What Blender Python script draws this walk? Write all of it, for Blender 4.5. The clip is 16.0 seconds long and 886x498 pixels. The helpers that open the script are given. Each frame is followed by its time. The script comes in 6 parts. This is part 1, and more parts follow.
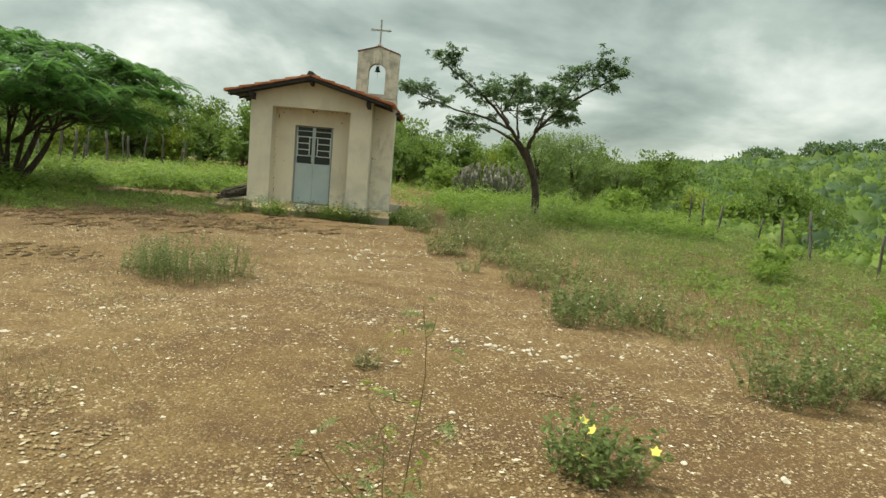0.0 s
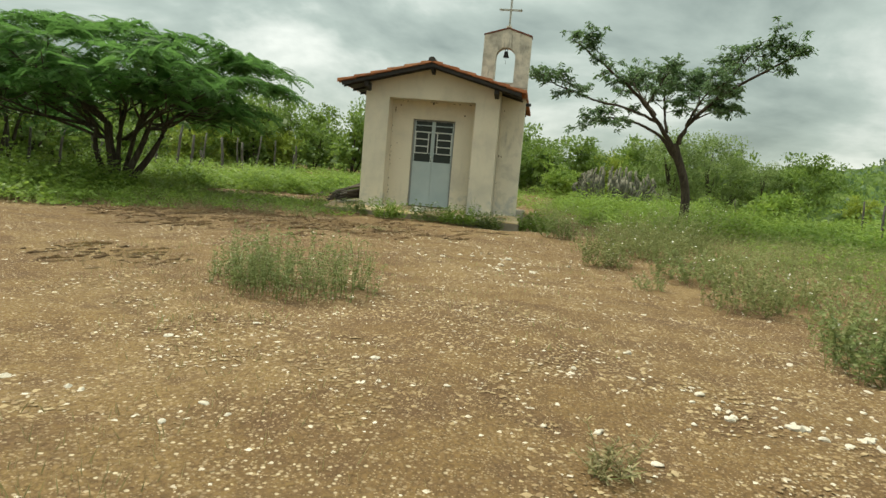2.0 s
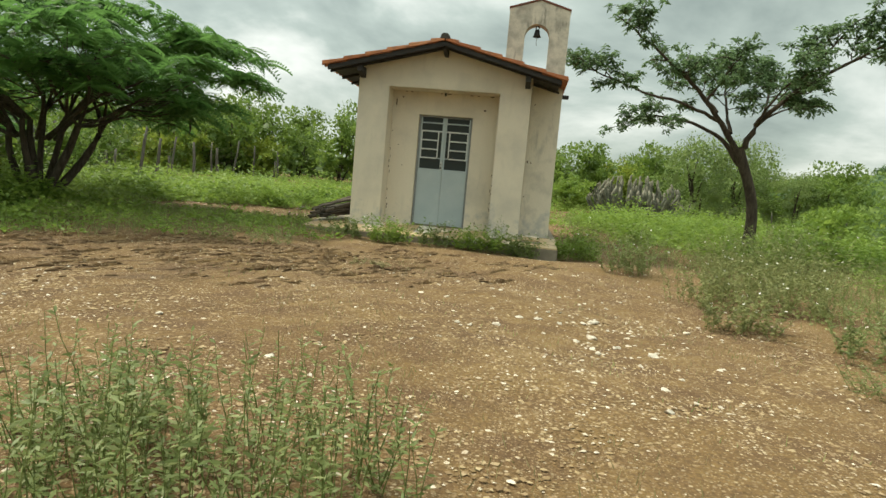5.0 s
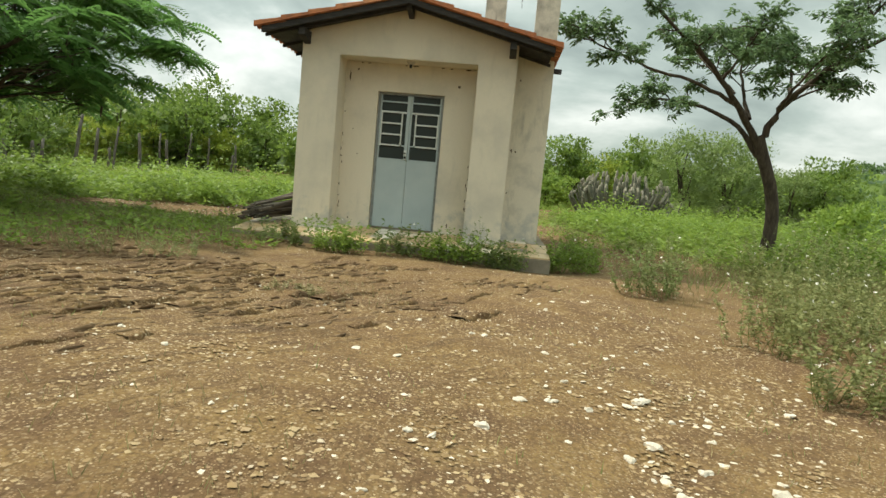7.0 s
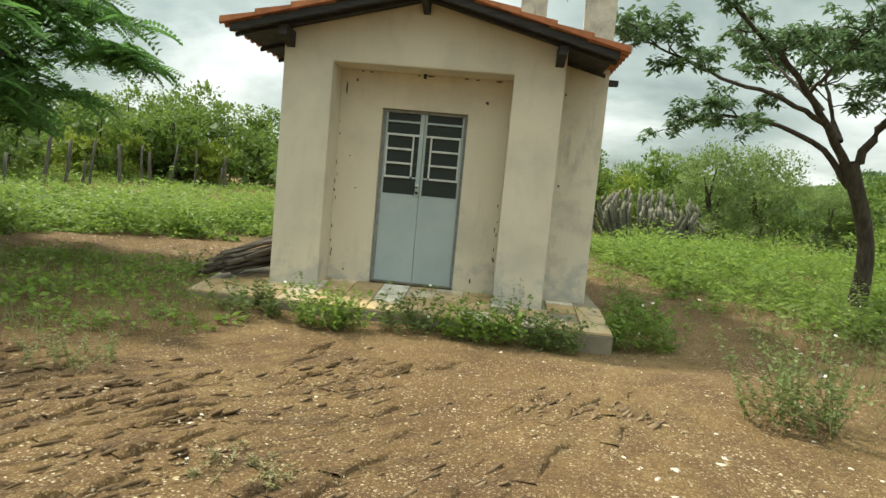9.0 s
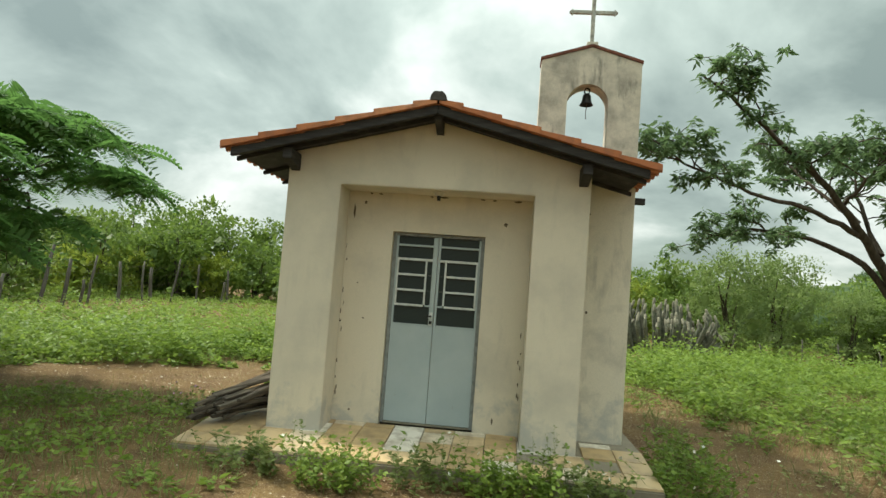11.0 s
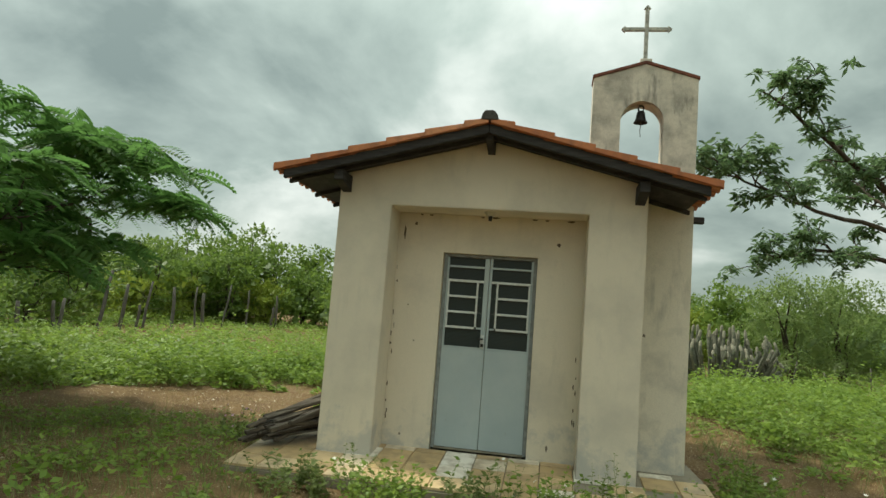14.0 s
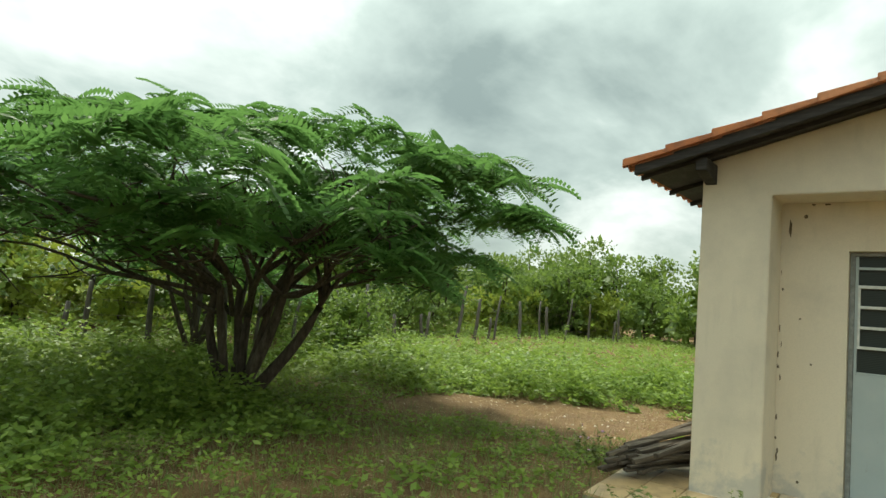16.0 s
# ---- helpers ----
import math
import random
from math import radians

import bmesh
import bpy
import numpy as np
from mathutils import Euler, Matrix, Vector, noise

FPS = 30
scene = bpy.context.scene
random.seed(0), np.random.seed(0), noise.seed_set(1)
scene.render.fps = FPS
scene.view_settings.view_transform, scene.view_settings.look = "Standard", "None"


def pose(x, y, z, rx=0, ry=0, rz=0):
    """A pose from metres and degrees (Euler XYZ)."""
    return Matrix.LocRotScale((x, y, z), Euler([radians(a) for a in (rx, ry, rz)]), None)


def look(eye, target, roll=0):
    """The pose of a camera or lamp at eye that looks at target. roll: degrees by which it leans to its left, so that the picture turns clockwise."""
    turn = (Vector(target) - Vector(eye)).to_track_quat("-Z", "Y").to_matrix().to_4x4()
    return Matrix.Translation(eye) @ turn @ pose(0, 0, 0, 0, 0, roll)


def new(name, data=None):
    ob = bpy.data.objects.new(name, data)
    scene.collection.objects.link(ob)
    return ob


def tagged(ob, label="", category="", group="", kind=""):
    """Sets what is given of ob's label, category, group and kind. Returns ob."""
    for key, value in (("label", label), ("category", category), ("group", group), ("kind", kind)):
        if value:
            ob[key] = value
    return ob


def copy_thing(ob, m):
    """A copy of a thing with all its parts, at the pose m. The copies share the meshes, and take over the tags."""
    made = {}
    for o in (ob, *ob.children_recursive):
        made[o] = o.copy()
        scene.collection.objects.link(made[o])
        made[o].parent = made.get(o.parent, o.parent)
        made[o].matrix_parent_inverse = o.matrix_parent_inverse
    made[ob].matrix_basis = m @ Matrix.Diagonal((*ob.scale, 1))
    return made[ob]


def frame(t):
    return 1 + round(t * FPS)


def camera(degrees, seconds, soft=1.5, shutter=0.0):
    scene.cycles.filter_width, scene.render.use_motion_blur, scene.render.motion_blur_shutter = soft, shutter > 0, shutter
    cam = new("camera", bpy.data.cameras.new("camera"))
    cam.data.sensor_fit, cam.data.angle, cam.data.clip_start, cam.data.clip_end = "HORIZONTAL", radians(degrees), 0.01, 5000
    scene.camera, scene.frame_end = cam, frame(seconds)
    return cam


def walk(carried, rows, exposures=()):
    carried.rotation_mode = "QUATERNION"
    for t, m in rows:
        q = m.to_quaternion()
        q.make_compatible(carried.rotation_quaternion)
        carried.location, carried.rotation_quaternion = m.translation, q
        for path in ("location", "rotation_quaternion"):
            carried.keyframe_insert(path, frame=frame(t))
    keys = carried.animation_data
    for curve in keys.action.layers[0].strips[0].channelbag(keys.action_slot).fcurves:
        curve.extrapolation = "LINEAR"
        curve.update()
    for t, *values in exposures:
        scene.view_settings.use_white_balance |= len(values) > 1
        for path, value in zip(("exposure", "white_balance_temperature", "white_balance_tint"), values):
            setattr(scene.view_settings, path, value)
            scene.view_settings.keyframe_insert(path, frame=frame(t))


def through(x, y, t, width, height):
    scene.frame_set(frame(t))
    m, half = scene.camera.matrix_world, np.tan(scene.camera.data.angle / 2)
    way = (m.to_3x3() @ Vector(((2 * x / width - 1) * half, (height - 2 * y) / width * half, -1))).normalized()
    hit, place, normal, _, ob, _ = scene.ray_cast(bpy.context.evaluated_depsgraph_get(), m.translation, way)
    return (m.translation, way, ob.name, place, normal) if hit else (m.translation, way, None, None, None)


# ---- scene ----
cam = camera(68.9, 16.0)
PATH = [
    (0, (5.046, -17.225, 1.205), (5.078, -15.24, 0.967), 5.0),
    (0.5, (4.784, -16.708, 1.145), (4.588, -14.731, 0.912), 5.1),
    (1, (4.614, -16.265, 1.081), (4.343, -14.298, 0.841), 4.7),
    (1.5, (4.408, -15.68, 0.911), (4.127, -13.714, 0.673), 4.8),
    (2, (4.268, -15.087, 0.838), (3.99, -13.119, 0.608), 4.9),
    (2.5, (4.123, -14.523, 0.797), (3.84, -12.555, 0.573), 5.1),
    (3, (3.945, -13.943, 0.822), (3.665, -11.975, 0.604), 5.0),
    (3.5, (3.822, -13.387, 0.824), (3.541, -11.419, 0.605), 5.1),
    (4, (3.575, -12.854, 0.828), (3.291, -10.885, 0.618), 5.1),
    (6.5, (3.142, -10.153, 0.815), (2.989, -8.169, 0.621), 5.0),
    (7, (3.099, -9.524, 0.779), (2.94, -7.541, 0.578), 5.2),
    (7.5, (2.978, -8.934, 0.775), (2.807, -6.95, 0.58), 5.3),
    (8, (2.858, -8.328, 0.708), (2.667, -6.347, 0.51), 5.1),
    (8.5, (2.684, -7.745, 0.81), (2.498, -5.763, 0.622), 4.8),
    (9, (2.569, -7.285, 1.205), (2.413, -5.299, 1.02), 5.3),
    (9.5, (2.47, -7.049, 1.475), (2.329, -5.061, 1.307), 5.2),
    (10, (2.387, -6.754, 1.483), (2.231, -4.761, 1.426), 4.8),
    (12.5, (2.292, -6.56, 1.375), (2.079, -4.585, 1.603), 4.4),
    (13, (2.211, -6.566, 1.401), (1.999, -4.59, 1.619), 4.5),
    (13.5, (2.223, -6.552, 1.398), (1.991, -4.578, 1.613), 4.4),
    (14, (2.261, -6.506, 1.387), (1.927, -4.545, 1.598), 4.5),
    (14.5, (2.279, -6.487, 1.394), (1.889, -4.536, 1.596), 4.2),
    (15, (2.121, -6.333, 1.411), (1.173, -4.579, 1.574), 4.2),
    (15.5, (1.963, -6.183, 1.37), (0.744, -4.605, 1.527), 4.8),
    (16, (1.823, -5.914, 1.375), (0.572, -4.363, 1.545), 4.7),
]
walk(cam, [(t, look(eye, target, roll)) for t, eye, target, roll in PATH], [(0, 0.52, 6800, 3), (2, 0.54, 6800, 4), (4, 0.60, 6800, 5), (6.5, 0.68, 6750, 6), (8.5, 0.76, 6650, 6), (10, 0.80, 6600, 5), (12.5, 0.38, 6650, 2), (14.5, 0.40, 6650, 2), (15, 0.56, 6650, 2), (16, 0.74, 6650, 2)])

# ---- world, sun ----
SUN_WAY = Vector((0.77, -0.24, -1.0)).normalized()
world = bpy.data.worlds.new("overcast_sky")
scene.world = world
world.use_nodes = True
wn, wl = world.node_tree.nodes, world.node_tree.links
wn.clear()
w_out = wn.new("ShaderNodeOutputWorld")
sky = wn.new("ShaderNodeTexSky")
sky.sky_type, sky.sun_disc = "NISHITA", False
sky.sun_elevation, sky.sun_rotation = radians(51), radians(287)
bg_sky = wn.new("ShaderNodeBackground")
bg_sky.inputs["Strength"].default_value = 0.09
wl.new(sky.outputs[0], bg_sky.inputs["Color"])
coord = wn.new("ShaderNodeTexCoord")
sep = wn.new("ShaderNodeSeparateXYZ")
wl.new(coord.outputs["Generated"], sep.inputs[0])


def wmath(op, a, b=None):
    n = wn.new("ShaderNodeMath")
    n.operation = op
    for i, v in enumerate((a, b)):
        if v is None:
            continue
        if isinstance(v, (int, float)):
            n.inputs[i].default_value = v
        else:
            wl.new(v, n.inputs[i])
    return n.outputs[0]


lift = wmath("ADD", wmath("MAXIMUM", sep.outputs["Z"], 0.0), 0.36)
flat = wn.new("ShaderNodeCombineXYZ")
wl.new(wmath("DIVIDE", sep.outputs["X"], lift), flat.inputs[0])
wl.new(wmath("DIVIDE", sep.outputs["Y"], lift), flat.inputs[1])
big = wn.new("ShaderNodeTexNoise")
big.inputs["Scale"].default_value, big.inputs["Detail"].default_value = 1.35, 9.0
big.inputs["Roughness"].default_value, big.inputs["Distortion"].default_value = 0.53, 0.3
wl.new(flat.outputs[0], big.inputs["Vector"])
cloud = wn.new("ShaderNodeValToRGB")
cr = cloud.color_ramp
cr.elements[0].position, cr.elements[0].color = 0.36, (0.225, 0.275, 0.255, 1)
cr.elements[1].position, cr.elements[1].color = 0.66, (1.0, 1.02, 0.99, 1)
mid = cr.elements.new(0.50)
mid.color = (0.46, 0.53, 0.495, 1)
wl.new(big.outputs["Fac"], cloud.inputs[0])
bg_cloud = wn.new("ShaderNodeBackground")
bg_cloud.inputs["Strength"].default_value = 1.0
wl.new(cloud.outputs[0], bg_cloud.inputs["Color"])
# an overcast sky is brighter overhead than at the horizon
wl.new(wmath("ADD", wmath("MULTIPLY", wmath("POWER", wmath("MAXIMUM", sep.outputs["Z"], 0.0), 2.0), 2.0), 0.72), bg_cloud.inputs["Strength"])
w_mix = wn.new("ShaderNodeMixShader")
w_mix.inputs[0].default_value = 0.88
wl.new(bg_sky.outputs[0], w_mix.inputs[1])
wl.new(bg_cloud.outputs[0], w_mix.inputs[2])
wl.new(w_mix.outputs[0], w_out.inputs[0])

sun_data = bpy.data.lights.new("sun", "SUN")
sun_data.energy, sun_data.angle, sun_data.color = 2.8, radians(5), (1.0, 0.95, 0.86)
sun = new("sun", sun_data)
sun.matrix_world = look((-20, 16, 40), Vector((-20, 16, 40)) + SUN_WAY)

# ---- materials ----


class Mat:
    """A node material with a principled shader and short ways to add to it."""

    def __init__(self, name, rough=0.8, metal=0.0, spec=0.4):
        self.m = bpy.data.materials.new(name)
        self.m.use_nodes = True
        self.n, self.l = self.m.node_tree.nodes, self.m.node_tree.links
        self.p = self.n["Principled BSDF"]
        self.p.inputs["Roughness"].default_value = rough
        self.p.inputs["Metallic"].default_value = metal
        self.p.inputs["Specular IOR Level"].default_value = spec
        self.tc = self.n.new("ShaderNodeTexCoord")

    def noise(self, scale, detail=4.0, rough=0.55, stretch=None, coord="Object"):
        t = self.n.new("ShaderNodeTexNoise")
        t.inputs["Scale"].default_value, t.inputs["Detail"].default_value = scale, detail
        t.inputs["Roughness"].default_value = rough
        src = self.tc.outputs[coord]
        if stretch:
            mp = self.n.new("ShaderNodeMapping")
            mp.inputs["Scale"].default_value = stretch
            self.l.new(src, mp.inputs[0])
            src = mp.outputs[0]
        self.l.new(src, t.inputs["Vector"])
        return t.outputs["Fac"]

    def cells(self, scale, out="Distance", coord="Object"):
        t = self.n.new("ShaderNodeTexVoronoi")
        t.inputs["Scale"].default_value = scale
        self.l.new(self.tc.outputs[coord], t.inputs["Vector"])
        return t.outputs[out]

    def ramp(self, fac, *stops):
        r = self.n.new("ShaderNodeValToRGB")
        e = r.color_ramp.elements
        while len(e) < len(stops):
            e.new(0.5)
        for el, (pos, col) in zip(e, stops):
            el.position = pos
            el.color = (*col, 1) if len(col) == 3 else (col[0], col[0], col[0], 1)
        self.l.new(fac, r.inputs[0])
        return r.outputs[0]

    def mix(self, fac, a, b, kind="MIX"):
        x = self.n.new("ShaderNodeMix")
        x.data_type, x.blend_type = "RGBA", kind
        for sock, v in ((x.inputs[0], fac), (x.inputs[6], a), (x.inputs[7], b)):
            if isinstance(v, (int, float)):
                sock.default_value = v
            elif isinstance(v, tuple):
                sock.default_value = (*v, 1)
            else:
                self.l.new(v, sock)
        return x.outputs[2]

    def island(self):
        return self.n.new("ShaderNodeNewGeometry").outputs["Random Per Island"]

    def each(self):
        return self.n.new("ShaderNodeObjectInfo").outputs["Random"]

    def color(self, c):
        if isinstance(c, tuple):
            self.p.inputs["Base Color"].default_value = (*c, 1)
        else:
            self.l.new(c, self.p.inputs["Base Color"])
        return self

    def bump(self, h, strength=0.4, dist=0.02):
        b = self.n.new("ShaderNodeBump")
        b.inputs["Strength"].default_value, b.inputs["Distance"].default_value = strength, dist
        self.l.new(h, b.inputs["Height"])
        self.l.new(b.outputs[0], self.p.inputs["Normal"])
        return self

    def glow_through(self, col, amount):
        t = self.n.new("ShaderNodeBsdfTranslucent")
        if isinstance(col, tuple):
            t.inputs[0].default_value = (*col, 1)
        else:
            self.l.new(col, t.inputs[0])
        x = self.n.new("ShaderNodeMixShader")
        x.inputs[0].default_value = amount
        out = self.n["Material Output"]
        self.l.new(self.p.outputs[0], x.inputs[1])
        self.l.new(t.outputs[0], x.inputs[2])
        self.l.new(x.outputs[0], out.inputs[0])
        return self


def leaf_mat(name, dark, mid, light, through=0.3, rough=0.55):
    m = Mat(name, rough, 0, 0.35)
    isl = m.island()
    patch = m.noise(0.9, 3)
    c = m.ramp(isl, (0.0, dark), (0.55, mid), (1.0, light))
    c = m.mix(m.ramp(patch, (0.35, (0.0,)), (0.7, (1.0,))), m.mix(0.35, c, dark), c)
    m.color(c)
    m.glow_through(m.mix(0.5, c, light), through)
    return m.m


def make_soil():
    m = Mat("gravelly_soil", 0.95, 0, 0.15)
    broad = m.noise(0.35, 5, 0.6)
    medium = m.noise(2.6, 6, 0.65)
    fine = m.noise(38, 5, 0.7)
    c = m.ramp(broad, (0.32, (0.152, 0.091, 0.039)), (0.52, (0.212, 0.134, 0.055)), (0.70, (0.270, 0.182, 0.080)))
    c = m.mix(m.ramp(medium, (0.36, (0.85,)), (0.58, (0.0,))), c, (0.115, 0.066, 0.035))
    c = m.mix(m.ramp(fine, (0.32, (0.75,)), (0.60, (0.0,))), c, (0.085, 0.049, 0.026))
    grit = m.cells(42, "Color")
    sp = m.n.new("ShaderNodeSeparateColor")
    m.l.new(grit, sp.inputs[0])
    d = m.cells(42)
    spot = m.mix(1.0, m.ramp(d, (0.28, (1.0,)), (0.42, (0.0,))), m.ramp(sp.outputs[0], (0.50, (0.0,)), (0.54, (1.0,))), "MULTIPLY")
    spot = m.mix(1.0, spot, m.ramp(m.noise(0.8, 4), (0.36, (0.25,)), (0.58, (1.0,))), "MULTIPLY")
    d2 = m.cells(95)
    sp2 = m.n.new("ShaderNodeSeparateColor")
    m.l.new(m.cells(95, "Color"), sp2.inputs[0])
    c = m.mix(m.mix(1.0, m.ramp(d2, (0.30, (0.8,)), (0.48, (0.0,))), m.ramp(sp2.outputs[0], (0.45, (0.0,)), (0.5, (1.0,))), "MULTIPLY"), c, m.ramp(sp2.outputs[2], (0.0, (0.12, 0.075, 0.040)), (0.5, (0.26, 0.18, 0.10)), (1.0, (0.44, 0.335, 0.205))))
    c = m.mix(spot, c, m.ramp(sp.outputs[1], (0.0, (0.22, 0.150, 0.082)), (0.6, (0.36, 0.265, 0.155)), (1.0, (0.58, 0.48, 0.33))))
    # slanting dark streaks: shade of the schist ledges put into the soil colour
    turn = m.n.new("ShaderNodeMapping")
    turn.inputs["Rotation"].default_value = (0, 0, radians(-46))
    m.l.new(m.tc.outputs["Object"], turn.inputs[0])
    squeeze = m.n.new("ShaderNodeMapping")
    squeeze.inputs["Scale"].default_value = (1.1, 6.5, 1)
    m.l.new(turn.outputs[0], squeeze.inputs[0])
    streak = m.n.new("ShaderNodeTexNoise")
    streak.inputs["Scale"].default_value, streak.inputs["Detail"].default_value, streak.inputs["Roughness"].default_value = 1.0, 7, 0.68
    m.l.new(squeeze.outputs[0], streak.inputs["Vector"])
    where = m.n.new("ShaderNodeVectorMath")
    where.operation = "DISTANCE"
    where.inputs[1].default_value = (-0.3, -4.7, -0.2)
    m.l.new(m.tc.outputs["Object"], where.inputs[0])
    far = m.n.new("ShaderNodeMapRange")
    far.inputs["From Min"].default_value, far.inputs["From Max"].default_value = 2.0, 4.2
    far.inputs["To Min"].default_value, far.inputs["To Max"].default_value = 1.0, 0.10
    m.l.new(where.outputs["Value"], far.inputs["Value"])
    lip_shade = m.mix(1.0, m.ramp(streak.outputs["Fac"], (0.55, (0.0,)), (0.60, (0.75,))), far.outputs[0], "MULTIPLY")
    c = m.mix(lip_shade, c, m.mix(m.ramp(fine, (0.4, (0.0,)), (0.6, (1.0,))), (0.085, 0.052, 0.03), (0.17, 0.11, 0.062)))
    m.color(c)
    h = m.mix(0.5, fine, m.mix(0.6, medium, d))
    h = m.mix(0.35, h, lip_shade)
    m.bump(h, 1.0, 0.05)
    return m.m


def make_plaster(name, base, dirt, dirt_low, stain_scale=1.3, streak=0.5, wet=0.55):
    m = Mat(name, 0.88, 0, 0.25)
    a = m.noise(stain_scale, 6, 0.62)
    b = m.noise(7, 5, 0.6, (1, 1, 0.25))
    f = m.noise(90, 3)
    c = m.mix(m.ramp(a, (dirt_low, (0.0,)), (dirt_low + 0.22, (1.0,))), base, m.mix(0.5, base, dirt))
    c = m.mix(m.ramp(b, (0.56, (0.0,)), (0.75, (streak,))), c, dirt)
    c = m.mix(m.ramp(f, (0.35, (0.12,)), (0.6, (0.0,))), c, dirt)
    # blotches of rising damp, ragged and patchy
    axes = m.n.new("ShaderNodeSeparateXYZ")
    m.l.new(m.tc.outputs["Object"], axes.inputs[0])
    damp = m.n.new("ShaderNodeMath")
    damp.operation, damp.inputs[1].default_value = "MULTIPLY_ADD", -0.30
    m.l.new(axes.outputs["Z"], damp.inputs[0])
    m.l.new(m.noise(3.2, 7, 0.68), damp.inputs[2])
    c = m.mix(m.ramp(damp.outputs[0], (0.42, (0.0,)), (0.56, (wet,))), c, (0.33, 0.34, 0.33))
    m.color(c)
    m.bump(m.mix(0.35, m.noise(22, 5), f), 0.18, 0.008)
    return m.m


def make_wood(name, a, b, c3, rough=0.75, along=(1, 10, 10)):
    m = Mat(name, rough, 0, 0.3)
    g = m.noise(3.0, 6, 0.65, along)
    c = m.ramp(g, (0.3, a), (0.5, b), (0.72, c3))
    c = m.mix(m.ramp(m.each(), (0.0, (0.0,)), (1.0, (0.5,))), c, m.mix(0.5, c, a))
    m.color(c)
    m.bump(g, 0.5, 0.01)
    return m.m


def make_terracotta():
    m = Mat("terracotta_tile", 0.85, 0, 0.25)
    r = m.each()
    c = m.ramp(r, (0.0, (0.38, 0.135, 0.062)), (0.5, (0.50, 0.195, 0.088)), (1.0, (0.60, 0.275, 0.145)))
    c = m.mix(m.ramp(m.noise(9, 6, 0.65), (0.46, (0.0,)), (0.72, (0.65,))), c, (0.16, 0.09, 0.065))
    m.color(c)
    m.bump(m.noise(60, 4), 0.3, 0.006)
    return m.m


def make_door_paint():
    m = Mat("grey_blue_paint", 0.5, 0, 0.4)
    a = m.noise(2.2, 5, 0.6)
    c = m.mix(m.ramp(a, (0.35, (0.0,)), (0.7, (1.0,))), (0.345, 0.405, 0.415), (0.41, 0.465, 0.465))
    c = m.mix(m.ramp(m.noise(14, 6, 0.7, (1, 1, 0.4)), (0.64, (0.0,)), (0.74, (0.5,))), c, (0.25, 0.22, 0.17))
    m.color(c)
    m.bump(m.noise(30, 3), 0.06, 0.004)
    return m.m


def make_tile_floor():
    m = Mat("glazed_floor_tile", 0.45, 0, 0.45)
    r = m.each()
    c = m.ramp(r, (0.0, (0.42, 0.29, 0.14)), (0.45, (0.52, 0.37, 0.19)), (0.78, (0.58, 0.44, 0.26)), (0.86, (0.72, 0.66, 0.55)), (1.0, (0.76, 0.72, 0.63)))
    c = m.mix(m.ramp(m.noise(5, 6, 0.6), (0.45, (0.0,)), (0.68, (0.75,))), c, (0.24, 0.17, 0.095))
    m.color(c)
    m.bump(m.noise(50, 3), 0.1, 0.004)
    return m.m


def make_stone(name, a, b, c3):
    m = Mat(name, 0.9, 0, 0.25)
    r = m.island()
    c = m.ramp(r, (0.0, a), (0.5, b), (1.0, c3))
    c = m.mix(m.ramp(m.noise(25, 5, 0.65), (0.45, (0.0,)), (0.68, (0.6,))), c, (0.30, 0.21, 0.13))
    m.color(c)
    m.bump(m.noise(60, 5, 0.7), 0.5, 0.01)
    return m.m


def make_plain(name, col, rough=0.6, metal=0.0, var=0.3, scale=12):
    m = Mat(name, rough, metal, 0.4)
    dark = tuple(v * (1 - var) for v in col)
    m.color(m.ramp(m.noise(scale, 5, 0.65), (0.35, dark), (0.65, col)))
    m.bump(m.noise(scale * 4, 4), 0.25, 0.005)
    return m.m


SOIL = make_soil()
PLASTER = make_plaster("cream_plaster", (0.66, 0.59, 0.465), (0.40, 0.37, 0.31), 0.47, 1.1, 0.30)
PLASTER_OLD = make_plaster("weathered_plaster", (0.64, 0.59, 0.49), (0.10, 0.098, 0.088), 0.41, 3.4, 1.0)
PLASTER_STREAKED = make_plaster("streaked_plaster", (0.66, 0.60, 0.48), (0.20, 0.195, 0.175), 0.53, 1.9, 0.5, 0.6)
CONCRETE = make_plaster("weathered_concrete", (0.27, 0.235, 0.175), (0.13, 0.11, 0.08), 0.40, 3.0, 0.5, 0.0)
SCAR = make_plain("plaster_scar", (0.16, 0.125, 0.085), 0.95, 0, 0.5, 30)
BEAM = make_wood("dark_beam_wood", (0.016, 0.014, 0.013), (0.034, 0.031, 0.029), (0.070, 0.065, 0.060), 0.7, (1.5, 1.5, 12))
MORTAR = make_plain("dark_mossy_mortar", (0.085, 0.08, 0.07), 0.95, 0, 0.5, 25)
OLD_WOOD = make_wood("weathered_board_wood", (0.040, 0.032, 0.025), (0.095, 0.078, 0.060), (0.21, 0.18, 0.14), 0.9, (10, 1.2, 10))
POST_WOOD = make_wood("grey_post_wood", (0.05, 0.044, 0.036), (0.10, 0.09, 0.075), (0.18, 0.165, 0.14), 0.95, (9, 9, 1))
BARK = make_wood("tree_bark", (0.035, 0.027, 0.02), (0.075, 0.058, 0.042), (0.13, 0.105, 0.08), 0.95, (6, 6, 1.5))
TERRACOTTA = make_terracotta()
DARK_CLAY = make_plain("dark_red_clay", (0.20, 0.075, 0.048), 0.85, 0, 0.45, 14)
DOOR_PAINT = make_door_paint()
FRAME_PAINT = make_plain("worn_frame_paint", (0.29, 0.305, 0.30), 0.7, 0, 0.4, 18)
BAR_PAINT = make_plain("pale_bar_paint", (0.66, 0.68, 0.65), 0.5, 0, 0.25, 20)
